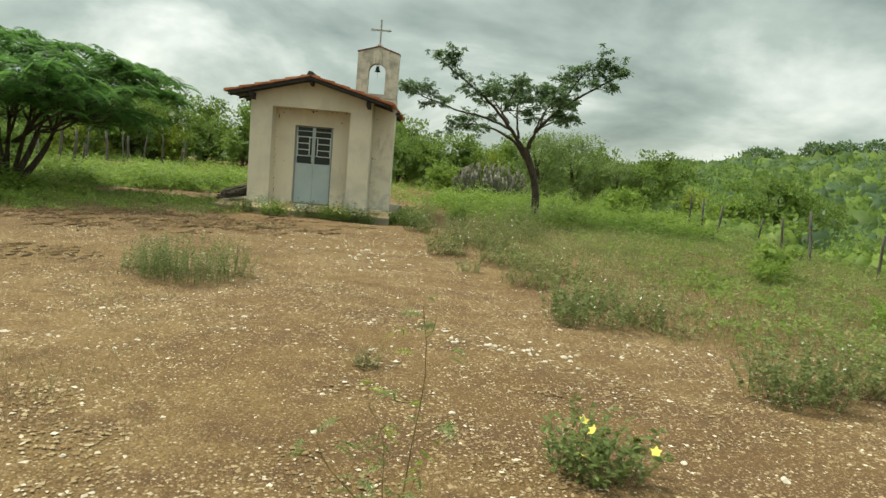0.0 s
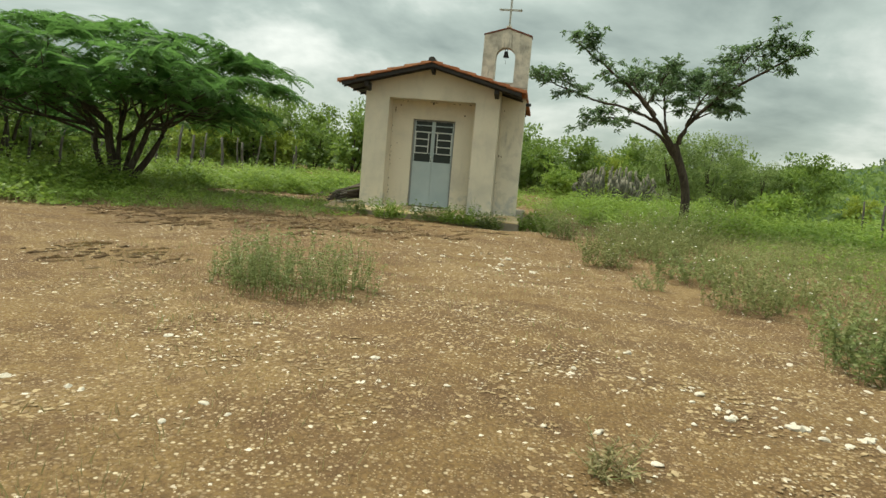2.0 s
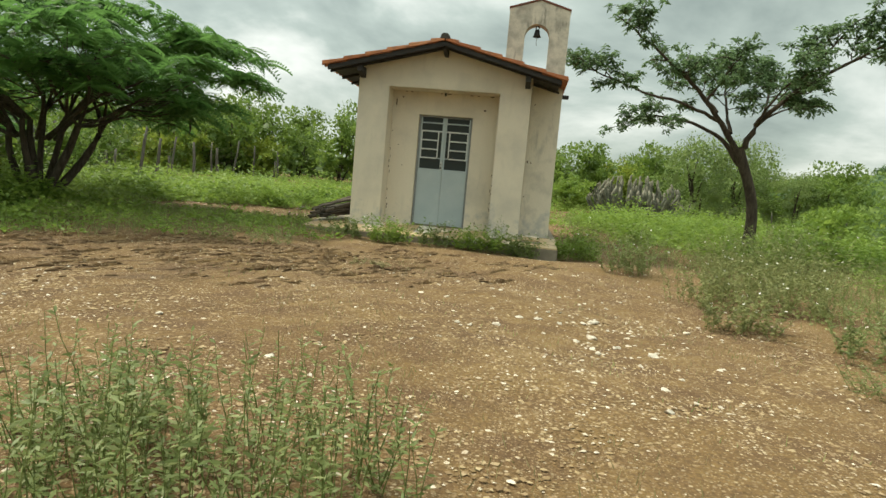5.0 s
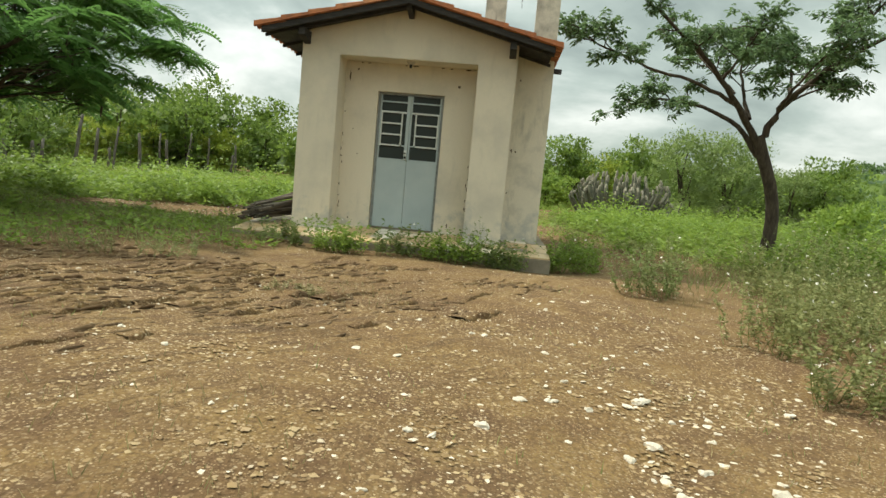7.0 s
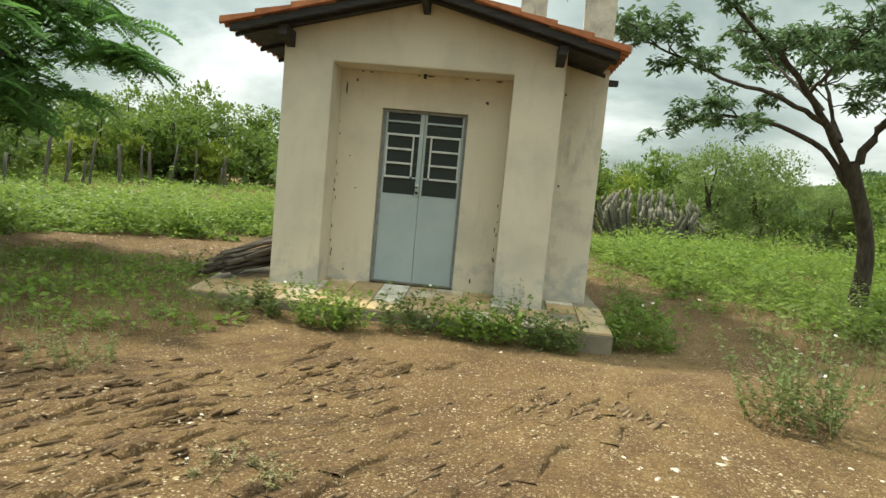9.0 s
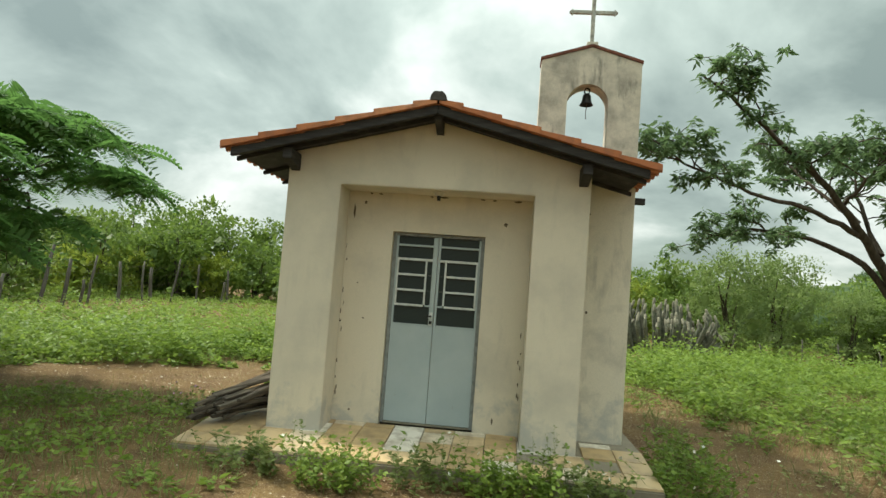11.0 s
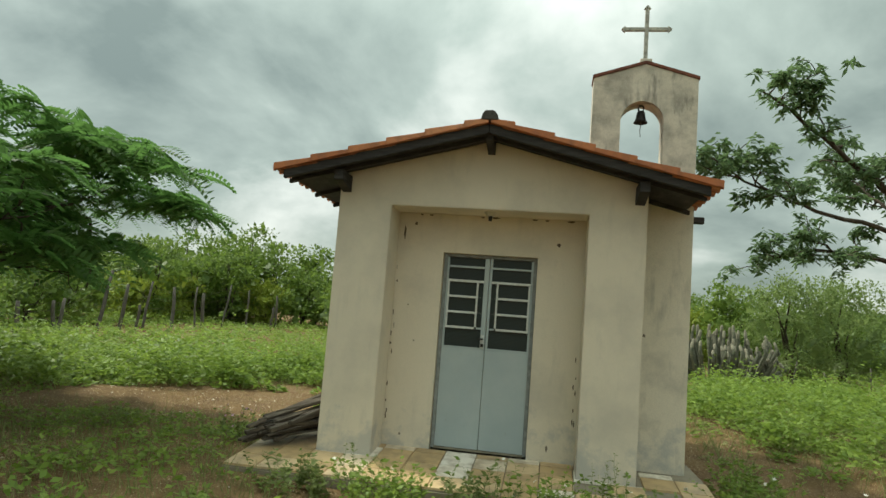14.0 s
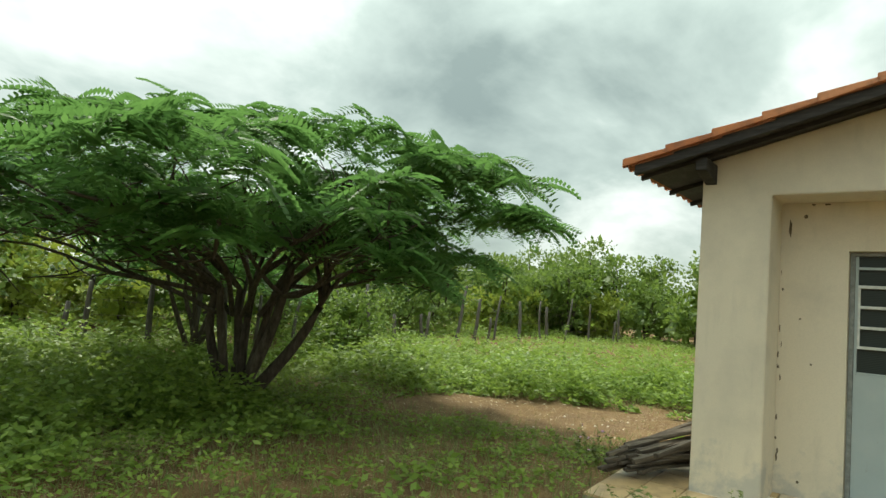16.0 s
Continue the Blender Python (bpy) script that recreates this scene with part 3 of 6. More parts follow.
def build_roof():
    roof = part("roof", bmesh.new(), BEAM, chapel, "low pitched roof of red clay barrel tiles")
    # laths and rafters under the tiles
    for sx, ex in ((-1, EAVE_L), (1, EAVE_R)):
        run = abs(ex - MIDX)
        ang = math.atan(SLOPE) * sx
        # barge rafter along the gable
        for y0, y1, drop, hgt, name in ((FRONT_Y + 0.03, FRONT_Y + 0.085, 0.056, 0.092, "barge_board"),):
            bm = bmesh.new()
            x0, x1 = (ex + 0.10, MIDX - 0.002) if sx < 0 else (MIDX + 0.002, ex - 0.10)
            slab(bm, [(x0, roof_top(x0) - drop - hgt), (x1, roof_top(x1) - drop - hgt), (x1, roof_top(x1) - drop), (x0, roof_top(x0) - drop)], y0, y1, 0.005)
            part(name, bm, BEAM, roof, "dark grey stained gable board")
        for y in (-0.20, 0.55, 1.2, 1.9, 2.6, 3.3, 4.0):
            bm = bmesh.new()
            x0, x1 = (ex + 0.10, MIDX - 0.002) if sx < 0 else (MIDX + 0.002, ex - 0.10)
            slab(bm, [(x0, roof_top(x0) - 0.162), (x1, roof_top(x1) - 0.162), (x1, roof_top(x1) - 0.122), (x0, roof_top(x0) - 0.122)], y - 0.025, y + 0.025)
            part("rafter", bm, BEAM, roof)
        x0, x1 = (ex + 0.13, MIDX - 0.004) if sx < 0 else (MIDX + 0.004, ex - 0.13)
        # added sheet in the dark beam colour, standing in for shade under the tiles
        part("soffit_board", slab(bmesh.new(), [(x0, roof_top(x0) - 0.121), (x1, roof_top(x1) - 0.121), (x1, roof_top(x1) - 0.101), (x0, roof_top(x0) - 0.101)], FRONT_Y + 0.088, BACK_Y - 0.12), BEAM, roof, "dark sheet added for the shade under the tiles")
        n_lath = int(run / 0.33)
        for k in range(n_lath + 1):
            x = ex - sx * (0.14 + k * (run - 0.2) / n_lath)
            part("lath", boxed(x - 0.022, x + 0.022, FRONT_Y + 0.09, BACK_Y - 0.1, roof_top(x) - 0.099, roof_top(x) - 0.075), BEAM, roof)
    for x, w in ((0.075, 0.095), (MIDX, 0.075), (W - 0.08, 0.095)):
        drop = 0.17 if x != MIDX else 0.10
        bm = box(bmesh.new(), x - w / 2, x + w / 2, FRONT_Y + 0.10, -0.002, roof_top(x) - drop - 0.17, roof_top(x) - drop + 0.004, 0.006)
        # the outer end is cut away slantwise
        for v in bm.verts:
            if v.co.y < FRONT_Y + 0.15 and v.co.z < roof_top(x) - drop - 0.10:
                v.co.z += 0.07
        part("purlin", bm, BEAM, roof, "dark beam end cut slantwise under the gable")
    part("purlin", box(bmesh.new(), 3.727, 3.85, 0.70, 0.78, 2.605, 2.675, 0.01), BEAM, roof)
    # barrel tiles, course by course
    tl, gauge = 0.46, 0.40
    covers, channels = barrel_mesh(tl, 0.082, 0.070, False), barrel_mesh(tl, 0.070, 0.082, True)
    rest = []
    pitch = 0.185
    cols = int((BACK_Y - FRONT_Y - 0.1) / pitch)
    for sx, ex in ((-1, EAVE_L), (1, EAVE_R)):
        courses = int(abs(ex - MIDX) / gauge) + 1
        tilt = math.atan(SLOPE)
        for c in range(courses):
            for k in range(cols + 1):
                y = FRONT_Y + 0.085 + k * pitch
                for (me, tv, tf), dy, dz in ((covers, 0.0, -0.066), (channels, pitch / 2, -0.006)):
                    if dy and k == cols:
                        continue
                    x = ex - sx * c * gauge
                    l = min(gauge + 0.06, abs(x - MIDX))
                    if l < 0.12:
                        continue
                    lift = 0.012 if c else 0.008
                    yaw = random.gauss(0, 0.6)
                    z = roof_top(x) + dz + lift + random.gauss(0, 0.002)
                    base = pose(x, y + dy, z, 0, 0, 0 if sx < 0 else 180)
                    place = base @ pose(0, 0, 0, 0, -math.degrees(tilt) + 1.5, yaw) @ Matrix.Diagonal((l / tl, 1, 1, 1))
                    if k > 10:
                        mm = np.array(place)
                        rest.append((tv @ mm[:3, :3].T + mm[:3, 3], tf))
                        continue
                    o = new("clay_tile", me)
                    o.parent = roof
                    o.matrix_basis = place
    tagged(put("tile_field", from_arrays("tile_field", *join_arrays(rest)), TERRACOTTA, roof), kind="stuff")
    # verge strip: clay tiles set along the gable edge
    for sx, ex in ((-1, EAVE_L), (1, EAVE_R)):
        for c in range(6):
            x0 = ex - sx * c * 0.385
            x1 = x0 - sx * 0.40
            if (x1 - MIDX) * sx < 0:
                x1 = MIDX + sx * 0.01
            if abs(x1 - x0) < 0.08:
                continue
            bm = bmesh.new()
            lo, hi = sorted((x0, x1))
            za, zb = roof_top(lo), roof_top(hi)
            if sx < 0:
                up0, up1 = 0.022, -0.012
            else:
                up0, up1 = -0.012, 0.022
            slab(bm, [(lo, za - 0.052), (hi, zb - 0.052), (hi, zb + up1), (lo, za + up0)], FRONT_Y - 0.012, FRONT_Y + 0.026, 0.004)
            part("verge_tile", bm, TERRACOTTA, roof)
    for k in range(14):
        y = FRONT_Y - 0.02 + k * 0.36
        bm = bmesh.new()
        pts = [(MIDX - 0.085, 3.33), (MIDX - 0.075, 3.385), (MIDX - 0.045, 3.425), (MIDX + 0.04, 3.425), (MIDX + 0.075, 3.385), (MIDX + 0.085, 3.33)]
        slab(bm, pts, y, y + 0.37, 0.006)
        part("ridge_tile", bm, MORTAR if k == 0 else TERRACOTTA, roof, "mortared dark ridge end" if k == 0 else "")


def build_door():
    y = REC_Y + 0.065
    door = part("door", bmesh.new(), DOOR_PAINT, chapel, "closed grey-blue steel double door with barred glazing")
    x0, x1, h, mid = DOOR_L + 0.004, DOOR_R - 0.004, DOOR_H - 0.004, (DOOR_L + DOOR_R) / 2

    def bar(name, a0, a1, b0, b1, d0, d1, mat, parent=door, bev=0.003, label=""):
        return part(name, box(bmesh.new(), a0, a1, y + d0, y + d1, b0, b1, bev), mat, parent, label)
    bar("frame", x0, x0 + 0.035, 0.004, h, 0.004, 0.06, FRAME_PAINT)
    bar("frame", x1 - 0.035, x1, 0.004, h, 0.004, 0.06, FRAME_PAINT)
    bar("frame", x0 + 0.0355, x1 - 0.0355, h - 0.03, h, 0.004, 0.06, FRAME_PAINT)
    bar("threshold", x0 + 0.0355, x1 - 0.0355, 0.0, 0.018, -0.01, 0.06, CONCRETE)
    panel_top = 1.075
    for sx in (-1, 1):
        a, b = (x0 + 0.037, mid - 0.0025) if sx < 0 else (mid + 0.0025, x1 - 0.037)
        leaf = bar("door_leaf", a, b, 0.022, panel_top, 0.012, 0.042, DOOR_PAINT)
        bar("stile", mid - 0.055 if sx < 0 else mid + 0.003, mid - 0.003 if sx < 0 else mid + 0.03, panel_top + 0.001, h - 0.032, 0.008, 0.046, DOOR_PAINT, leaf)
        bar("stile", a if sx < 0 else b - 0.022, a + 0.022 if sx < 0 else b, panel_top + 0.001, h - 0.032, 0.01, 0.044, DOOR_PAINT, leaf)
        ga, gb = (a + 0.0225, mid - 0.0555) if sx < 0 else (mid + 0.0305, b - 0.0225)
        levels = [panel_top + 0.002, 1.30, 1.465, 1.635, 1.805, 1.955, h - 0.033]
        for i in range(6):
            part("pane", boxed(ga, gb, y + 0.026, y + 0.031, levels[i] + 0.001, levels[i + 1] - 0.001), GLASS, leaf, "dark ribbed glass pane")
        bar("rail", ga, gb, panel_top + 0.001, panel_top + 0.02, 0.01, 0.0255, DOOR_PAINT, leaf)
        for z in (1.30, 1.465, 1.635):
            c0, c1 = (ga, gb - 0.075) if sx < 0 else (ga + 0.075, gb)
            bar("glazing_bar", c0, c1, z - 0.012, z + 0.012, -0.006, 0.0255, BAR_PAINT, leaf)
        bar("glazing_bar", ga, gb, 1.793, 1.819, -0.004, 0.0255, BAR_PAINT, leaf)
        bar("glazing_bar", ga, gb, 1.950, 1.972, 0.0, 0.0255, DOOR_PAINT, leaf)
        c0 = gb - 0.075 if sx < 0 else ga + 0.055
        bar("sash_stile", c0, c0 + 0.02, 1.313, 1.792, -0.005, 0.0255, BAR_PAINT, leaf)
        c0 = ga if sx < 0 else gb - 0.018
        bar("sash_stile", c0, c0 + 0.018, 1.313, 1.792, -0.003, 0.0255, BAR_PAINT, leaf)
        c0, c1 = (gb - 0.054, gb) if sx < 0 else (ga, ga + 0.054)
        bar("glazing_bar", c0, c1, 1.29, 1.31, 0.004, 0.0255, DOOR_PAINT, leaf)
    lock = bar("lock_plate", mid - 0.052, mid - 0.012, 1.09, 1.235, -0.001, 0.0075, BAR_PAINT, door, 0.003, "worn metal lock plate")
    bm = bmesh.new()
    bmesh.ops.create_cone(bm, segments=12, radius1=0.012, radius2=0.010, depth=0.04, cap_ends=True, matrix=pose(mid - 0.032, y - 0.02, 1.19, 90))
    box(bm, mid - 0.085, mid - 0.022, y - 0.045, y - 0.032, 1.183, 1.199, 0.004)
    part("handle", bm, IRON, lock)
    part("padlock", box(bmesh.new(), mid - 0.047, mid - 0.015, y - 0.018, y - 0.0015, 1.105, 1.140, 0.005), IRON, lock)


def build_lamp():
    lamp = thing("porch_lamp", "small bare porcelain lamp holder on the porch soffit", "lamp holder", (1.60, 0.17, REC_TOP))
    bm = bmesh.new()
    bmesh.ops.create_cone(bm, segments=16, radius1=0.04, radius2=0.068, depth=0.04, cap_ends=True, matrix=pose(0, 0, -0.0205))
    part("holder", bm, LAMP_WHITE, lamp)
    bm = bmesh.new()
    bmesh.ops.create_cone(bm, segments=12, radius1=0.018, radius2=0.022, depth=0.05, cap_ends=True, matrix=pose(0, 0, -0.066))
    part("socket", bm, IRON, lamp)


def build_scars():
    """Chips and dark spots on the plaster."""
    r = np.random.default_rng(3)
    spots = []
    for z in r.uniform(0.1, 2.35, 13):
        spots.append((REC_L + 0.003 + r.uniform(0.0, 0.03), REC_Y - 0.0015, z, r.uniform(0.003, 0.010), r.uniform(0.008, 0.035)))
    for z in r.uniform(0.1, 1.2, 7):
        spots.append((REC_R - 0.02 - r.uniform(0, 0.03), REC_Y - 0.0015, z, 0.007, r.uniform(0.01, 0.04)))
    spots += [(0.64, REC_Y - 0.0015, 2.30, 0.016, 0.085), (0.76, REC_Y - 0.0015, 2.40, 0.018, 0.018), (2.33, REC_Y - 0.0015, 2.25, 0.022, 0.026),
              (0.74, REC_Y - 0.0015, 1.50, 0.01, 0.01), (0.83, REC_Y - 0.0015, 1.12, 0.011, 0.011), (0.76, REC_Y - 0.0015, 0.12, 0.012, 0.012),
              (2.32, REC_Y - 0.0015, 0.13, 0.01, 0.035), (3.20, 0.638, 1.38, 0.02, 0.03), (3.27, 0.638, 1.36, 0.016, 0.02), (3.19, 0.638, 0.72, 0.012, 0.015), (3.24, 0.638, 2.45, 0.014, 0.016)]
    for x in (0.80, 0.98, 1.42, 1.72, 2.02, 2.22, 2.38):
        spots.append((x + r.normal(0, 0.05), REC_Y - 0.0015, 2.505, r.uniform(0.02, 0.06), r.uniform(0.006, 0.012)))
    for x, y, z, a, b in spots:
        k = 9
        ring = [(x + a * math.cos(t) * r.uniform(0.6, 1.25), z + b * math.sin(t) * r.uniform(0.6, 1.25)) for t in np.linspace(0, 2 * math.pi, k, endpoint=False)]
        part("plaster_chip", slab(bmesh.new(), ring, y - 0.002, y + 0.0012), SCAR, chapel)


def build_platform():
    plat = thing("platform", "low concrete platform with worn ochre and white tiles", "platform", (0, 0, 0))
    x0, x1, y0, y1 = -0.67, 3.87, -0.68, 4.7
    bm = bmesh.new()
    zs = [(x0, y0), (x1, y0), (x1, REC_Y), (x0, REC_Y)]
    lo = [bm.verts.new((x, y, -0.5)) for x, y in zs]
    hi = [bm.verts.new((x, y, floor_z(y) - 0.022)) for x, y in zs]
    bm.faces.new(hi)
    bm.faces.new(lo[::-1])
    for i in range(4):
        bm.faces.new((lo[i], lo[(i + 1) % 4], hi[(i + 1) % 4], hi[i]))
    bmesh.ops.bevel(bm, geom=[e for e in bm.edges], offset=0.012, segments=2, affect="EDGES")
    part("kerb", bm, CONCRETE, plat, "stained concrete edge")
    part("apron", box(bmesh.new(), x0, x1, REC_Y + 0.002, y1, -0.5, -0.03, 0.01), CONCRETE, plat)
    ts, gap = 0.325, 0.006
    r = np.random.default_rng(11)
    tile_meshes = {}
    for i in range(14):
        for j in range(4):
            a, b = x0 + 0.01 + i * ts, y0 + 0.012 + j * ts
            a1, b1 = min(a + ts - gap, x1 - 0.01), min(b + ts - gap, REC_Y - 0.002)
            if a1 - a < 0.05 or b1 - b < 0.05:
                continue
            if b1 > 0.0 and (a1 < REC_L or a > REC_R):
                if not (a1 < 0 or a > W):
                    if b >= 0:
                        continue
                    b1 = min(b1, -0.003)
            if a < REC_L and a1 > REC_L and b >= 0:
                a = REC_L + 0.003
            if a < REC_R < a1 and b >= 0:
                a1 = REC_R - 0.003
            if r.random() < 0.05:
                continue
            bm = bmesh.new()
            vs = []
            for z_off in (-0.020, 0.0):
                for x, y in ((a, b), (a1, b), (a1, b1), (a, b1)):
                    inset = 0.003 if z_off == 0.0 else 0
                    xi, yi = x + (inset if x == a else -inset), y + (inset if y == b else -inset)
                    vs.append(bm.verts.new((xi, yi, floor_z(y) + z_off)))
            bm.faces.new(vs[4:])
            for q in range(4):
                bm.faces.new((vs[q], vs[(q + 1) % 4], vs[4 + (q + 1) % 4], vs[4 + q]))
            part("floor_tile", bm, FLOOR_TILE, plat)


def build_boards():
    r = np.random.default_rng(5)
    for k in range(20):
        L = r.uniform(0.8, 1.2)
        w, h = r.uniform(0.035, 0.085), r.uniform(0.022, 0.05)
        layer = k // 4
        ang = r.uniform(14, 46)
        cx, cy = -0.50 + (k % 4) * 0.115 + r.normal(0, 0.03) + 0.02 * layer, 0.30 + r.normal(0, 0.12)
        z = floor_z(cy) + 0.10 + layer * 0.058
        bm = bmesh.new()
        box(bm, -w / 2, w / 2, -L / 2, L / 2, -h / 2, h / 2, 0.006)
        for v in bm.verts:
            v.co.x += 0.02 * math.sin(3 * v.co.y + k)
            v.co.z += 0.012 * math.sin(5 * v.co.y + 2 * k)
        o = part("board", bm, OLD_WOOD)
        o.matrix_basis = pose(cx, cy, z, r.normal(10, 3.0), r.normal(0, 10), -ang)
        tagged(o, "weathered grey-brown timber offcut in a pile beside the chapel", "board", "board pile")


build_walls()
build_belfry()
build_cross()
build_bell()
build_roof()
build_door()
build_lamp()
build_scars()
build_platform()
build_boards()

# ---- trees ----


def limb_system(rng, limbs, r0, subs=5, spread=0.9, twig=0.5):
    """Limbs as (start, stop, sag): tapered tubes with side branches. Returns the wood and the twig ends."""
    each, ends = [], []
    for start, stop, sag in limbs:
        wood = []
        L = np.linalg.norm(np.subtract(stop, start))
        p = bend(start, stop, sag, 9, 0.035 * L, rng)
        rad = np.linspace(r0, 0.018, 9) * (0.75 + 0.1 * L / 3)
        wood.append(tube_arrays(p, rad, 7))
        ends.append(p[-1])
        for k in range(subs):
            s = rng.uniform(0.40, 0.97)
            i = int(s * 8)
            o = p[i]
            out = unit(np.array(stop) - np.array(start))
            d = unit(out * 0.7 + rng.normal(size=3) * np.array([spread, spread, 0.3]) + np.array([0, 0, 0.16]))
            l = L * rng.uniform(0.22, 0.45)
            q = bend(o, o + d * l, -0.03 * l, 6, 0.03 * l, rng)
            wood.append(tube_arrays(q, np.linspace(max(rad[i] * 0.55, 0.014), 0.008, 6), 5))
            ends.append(q[-1])
            for j in range(2):
                o2 = q[rng.integers(2, 5)]
                d2 = unit(d * 0.6 + rng.normal(size=3) * np.array([1, 1, 0.4]) * 0.7 + np.array([0, 0, 0.2]))
                e2 = o2 + d2 * twig * rng.uniform(0.6, 1.3)
                wood.append(tube_arrays(bend(o2, e2, 0, 4, 0.02, rng), np.linspace(0.012, 0.005, 4), 4))
                ends.append(e2)
        each.append(join_arrays(wood))
    return each, np.array(ends)


def frond_arrays(rng, base, way, L, pairs=7, pin=0.158, wid=0.064):
    """Feathery fronds: two rows of narrow leaflets along a drooping rib."""
    n = len(base)
    way = unit(way)
    up = np.broadcast_to(np.array([0, 0, 1.0]), (n, 3))
    side = unit(np.cross(way, up))
    nrm = np.cross(side, way)
    roll = rng.normal(0, 0.45, (n, 1))
    side, nrm = side * np.cos(roll) + nrm * np.sin(roll), nrm * np.cos(roll) - side * np.sin(roll)
    L = np.broadcast_to(L, n)[:, None]
    s = np.linspace(0.12, 1.0, pairs)
    bs, ws, ls = [], [], []
    drop = rng.uniform(0.25, 0.75, (n, 1))
    for k in s:
        c = base + way * L * k - np.array([0, 0, 1.0]) * L * drop * k * k
        for sg in (-1, 1):
            bs.append(c)
            ws.append(side * sg * 0.9 + way * 0.42 + nrm * 0.05 - np.array([0, 0, 0.22]))
            ls.append(np.full(n, pin * (1.15 - 0.9 * (k - 0.45) ** 2 * 2)) * (L[:, 0] / 0.45))
    b, w, l = np.concatenate(bs), np.concatenate(ws), np.concatenate(ls)
    ups = np.tile(nrm, (2 * pairs, 1)) + rng.normal(size=b.shape) * 0.12
    v1, f1 = leaf_arrays(b, w, l, wid, ups, 0.5)
    tip = base + way * L - np.array([0, 0, 1.0]) * L * drop
    v2, f2 = leaf_arrays(base, tip - base, np.linalg.norm(tip - base, axis=1), 0.012, nrm, 0.3)
    return join_arrays([(v1, f1), (v2, f2)])


def build_feather_tree():
    rng = np.random.default_rng(21)
    x, y = -5.97, -0.62
    z = float(height(x, y)) - 0.05
    tree = thing("spreading_tree", "broad umbrella-crowned tree with feathery green fronds and many stems", "tree", (x, y, z))
    stems, limbs = [], []
    for k, (a, lean, hgt, r) in enumerate([(150, 0.16, 1.6, 0.10), (100, 0.10, 1.75, 0.085), (10, 0.62, 1.55, 0.12), (40, 0.35, 1.7, 0.085), (-100, 0.16, 1.6, 0.09), (200, 0.30, 1.5, 0.095), (52, 0.95, 1.45, 0.12)]):
        ar = radians(a)
        b = np.array([0.11 * math.cos(ar), 0.11 * math.sin(ar), 0.0])
        t = np.array([(0.14 + lean) * math.cos(ar), (0.14 + lean) * math.sin(ar), hgt])
        stems.append(tube_arrays(bend(b, t, 0, 7, 0.025, rng), np.linspace(r * 0.86, r * 0.5, 7), 9))
        for m in range(4):
            aa = ar + rng.uniform(-0.75, 0.75)
            rr = rng.uniform(1.6, 4.1)
            zz = 3.0 - 0.05 * rr * rr + rng.uniform(-0.35, 0.15)
            limbs.append((t, np.array([0.92 * rr * math.cos(aa) - 0.5, 0.92 * rr * math.sin(aa) - 0.3, zz]), 0.15))
    for a, rr, zz in ((42, 3.9, 2.6), (62, 3.6, 2.8), (-28, 4.0, 2.65), (-12, 4.1, 2.45), (18, 3.9, 2.6), (-50, 4.4, 2.3), (170, 4.6, 2.2), (200, 4.8, 2.2), (225, 4.6, 2.1), (140, 4.4, 2.6)):
        limbs.append((np.array([0.32 * math.cos(radians(a)), 0.32 * math.sin(radians(a)), 1.25]), np.array([0.84 * rr * math.cos(radians(a)) - 0.4, 0.84 * rr * math.sin(radians(a)) - 0.3, zz]), 0.35))
    put("trunk", from_arrays("trunk", *join_arrays(stems), True), BARK, tree, "cluster of dark brown stems")
    wood, ends = limb_system(rng, limbs, 0.042, 4, 0.8, 0.55)
    for w in wood:
        put("branch", from_arrays("branch", *w, True), BARK, tree)
    # rosettes of fronds in layers over an uneven umbrella
    m = 225
    ang, q = rng.uniform(0, 2 * np.pi, m), np.sqrt(rng.uniform(0, 1, m))
    ang[:34], q[:34] = rng.uniform(0.1, 1.3, 34), rng.uniform(0.62, 1.0, 34)
    reach = 4.3 * (1 + 0.05 * np.sin(3 * ang + 1) + 0.05 * np.sin(7 * ang) + 0.12 * np.exp(-((ang - 0.75) / 0.5) ** 2) + 0.05 * np.exp(-((ang - 5.5) / 0.6) ** 2) - 0.26 * np.cos(ang - 3.3) ** 2 * (np.cos(ang - 3.3) > 0))
    top = 3.80 - (1.28 - 0.30 * np.cos(ang - 0.4)) * q ** 2.7 - 0.42 * q * np.clip(np.cos(ang - 4.7), 0, 1) + 0.16 * np.sin(5 * ang + 6 * q) * np.sin(9 * q + 2 * ang) + rng.normal(0, 0.06, m)
    upper = np.stack([q * reach * np.cos(ang) - 0.45, q * reach * np.sin(ang) - 0.4, top], 1)
    m2 = 58
    ang, q = rng.uniform(0, 2 * np.pi, m2), np.sqrt(rng.uniform(0.12, 0.9, m2))
    lower = np.stack([4.2 * q * np.cos(ang) - 0.45, 4.2 * q * np.sin(ang) - 0.4, 3.35 - 1.35 * q ** 2.5 - rng.uniform(0, 0.55, m2)], 1)
    # drooping tiers on the outer side and towards the yard
    la, lr = rng.uniform(-0.9, 3.0, 26), rng.uniform(3.0, 4.1, 26)
    hem = np.stack([lr * np.cos(la) - 0.45, lr * np.sin(la) - 0.4, rng.uniform(1.75, 2.45, 26)], 1)
    hem = hem[(la > 1.2) | (hem[:, 2] > 2.0)]
    cl = np.concatenate([ends[(ends[:, 2] > 1.9) & (ends[:, 2] < 3.3)][::3], upper, lower, hem])
    n_each = 9
    base = np.repeat(cl, n_each, 0) + rng.normal(size=(len(cl) * n_each, 3)) * np.array([0.05, 0.05, 0.03])
    a = np.tile(np.linspace(0, 2 * np.pi, n_each, endpoint=False), len(cl)) + np.repeat(rng.uniform(0, 6, len(cl)), n_each) + rng.normal(0, 0.2, len(base))
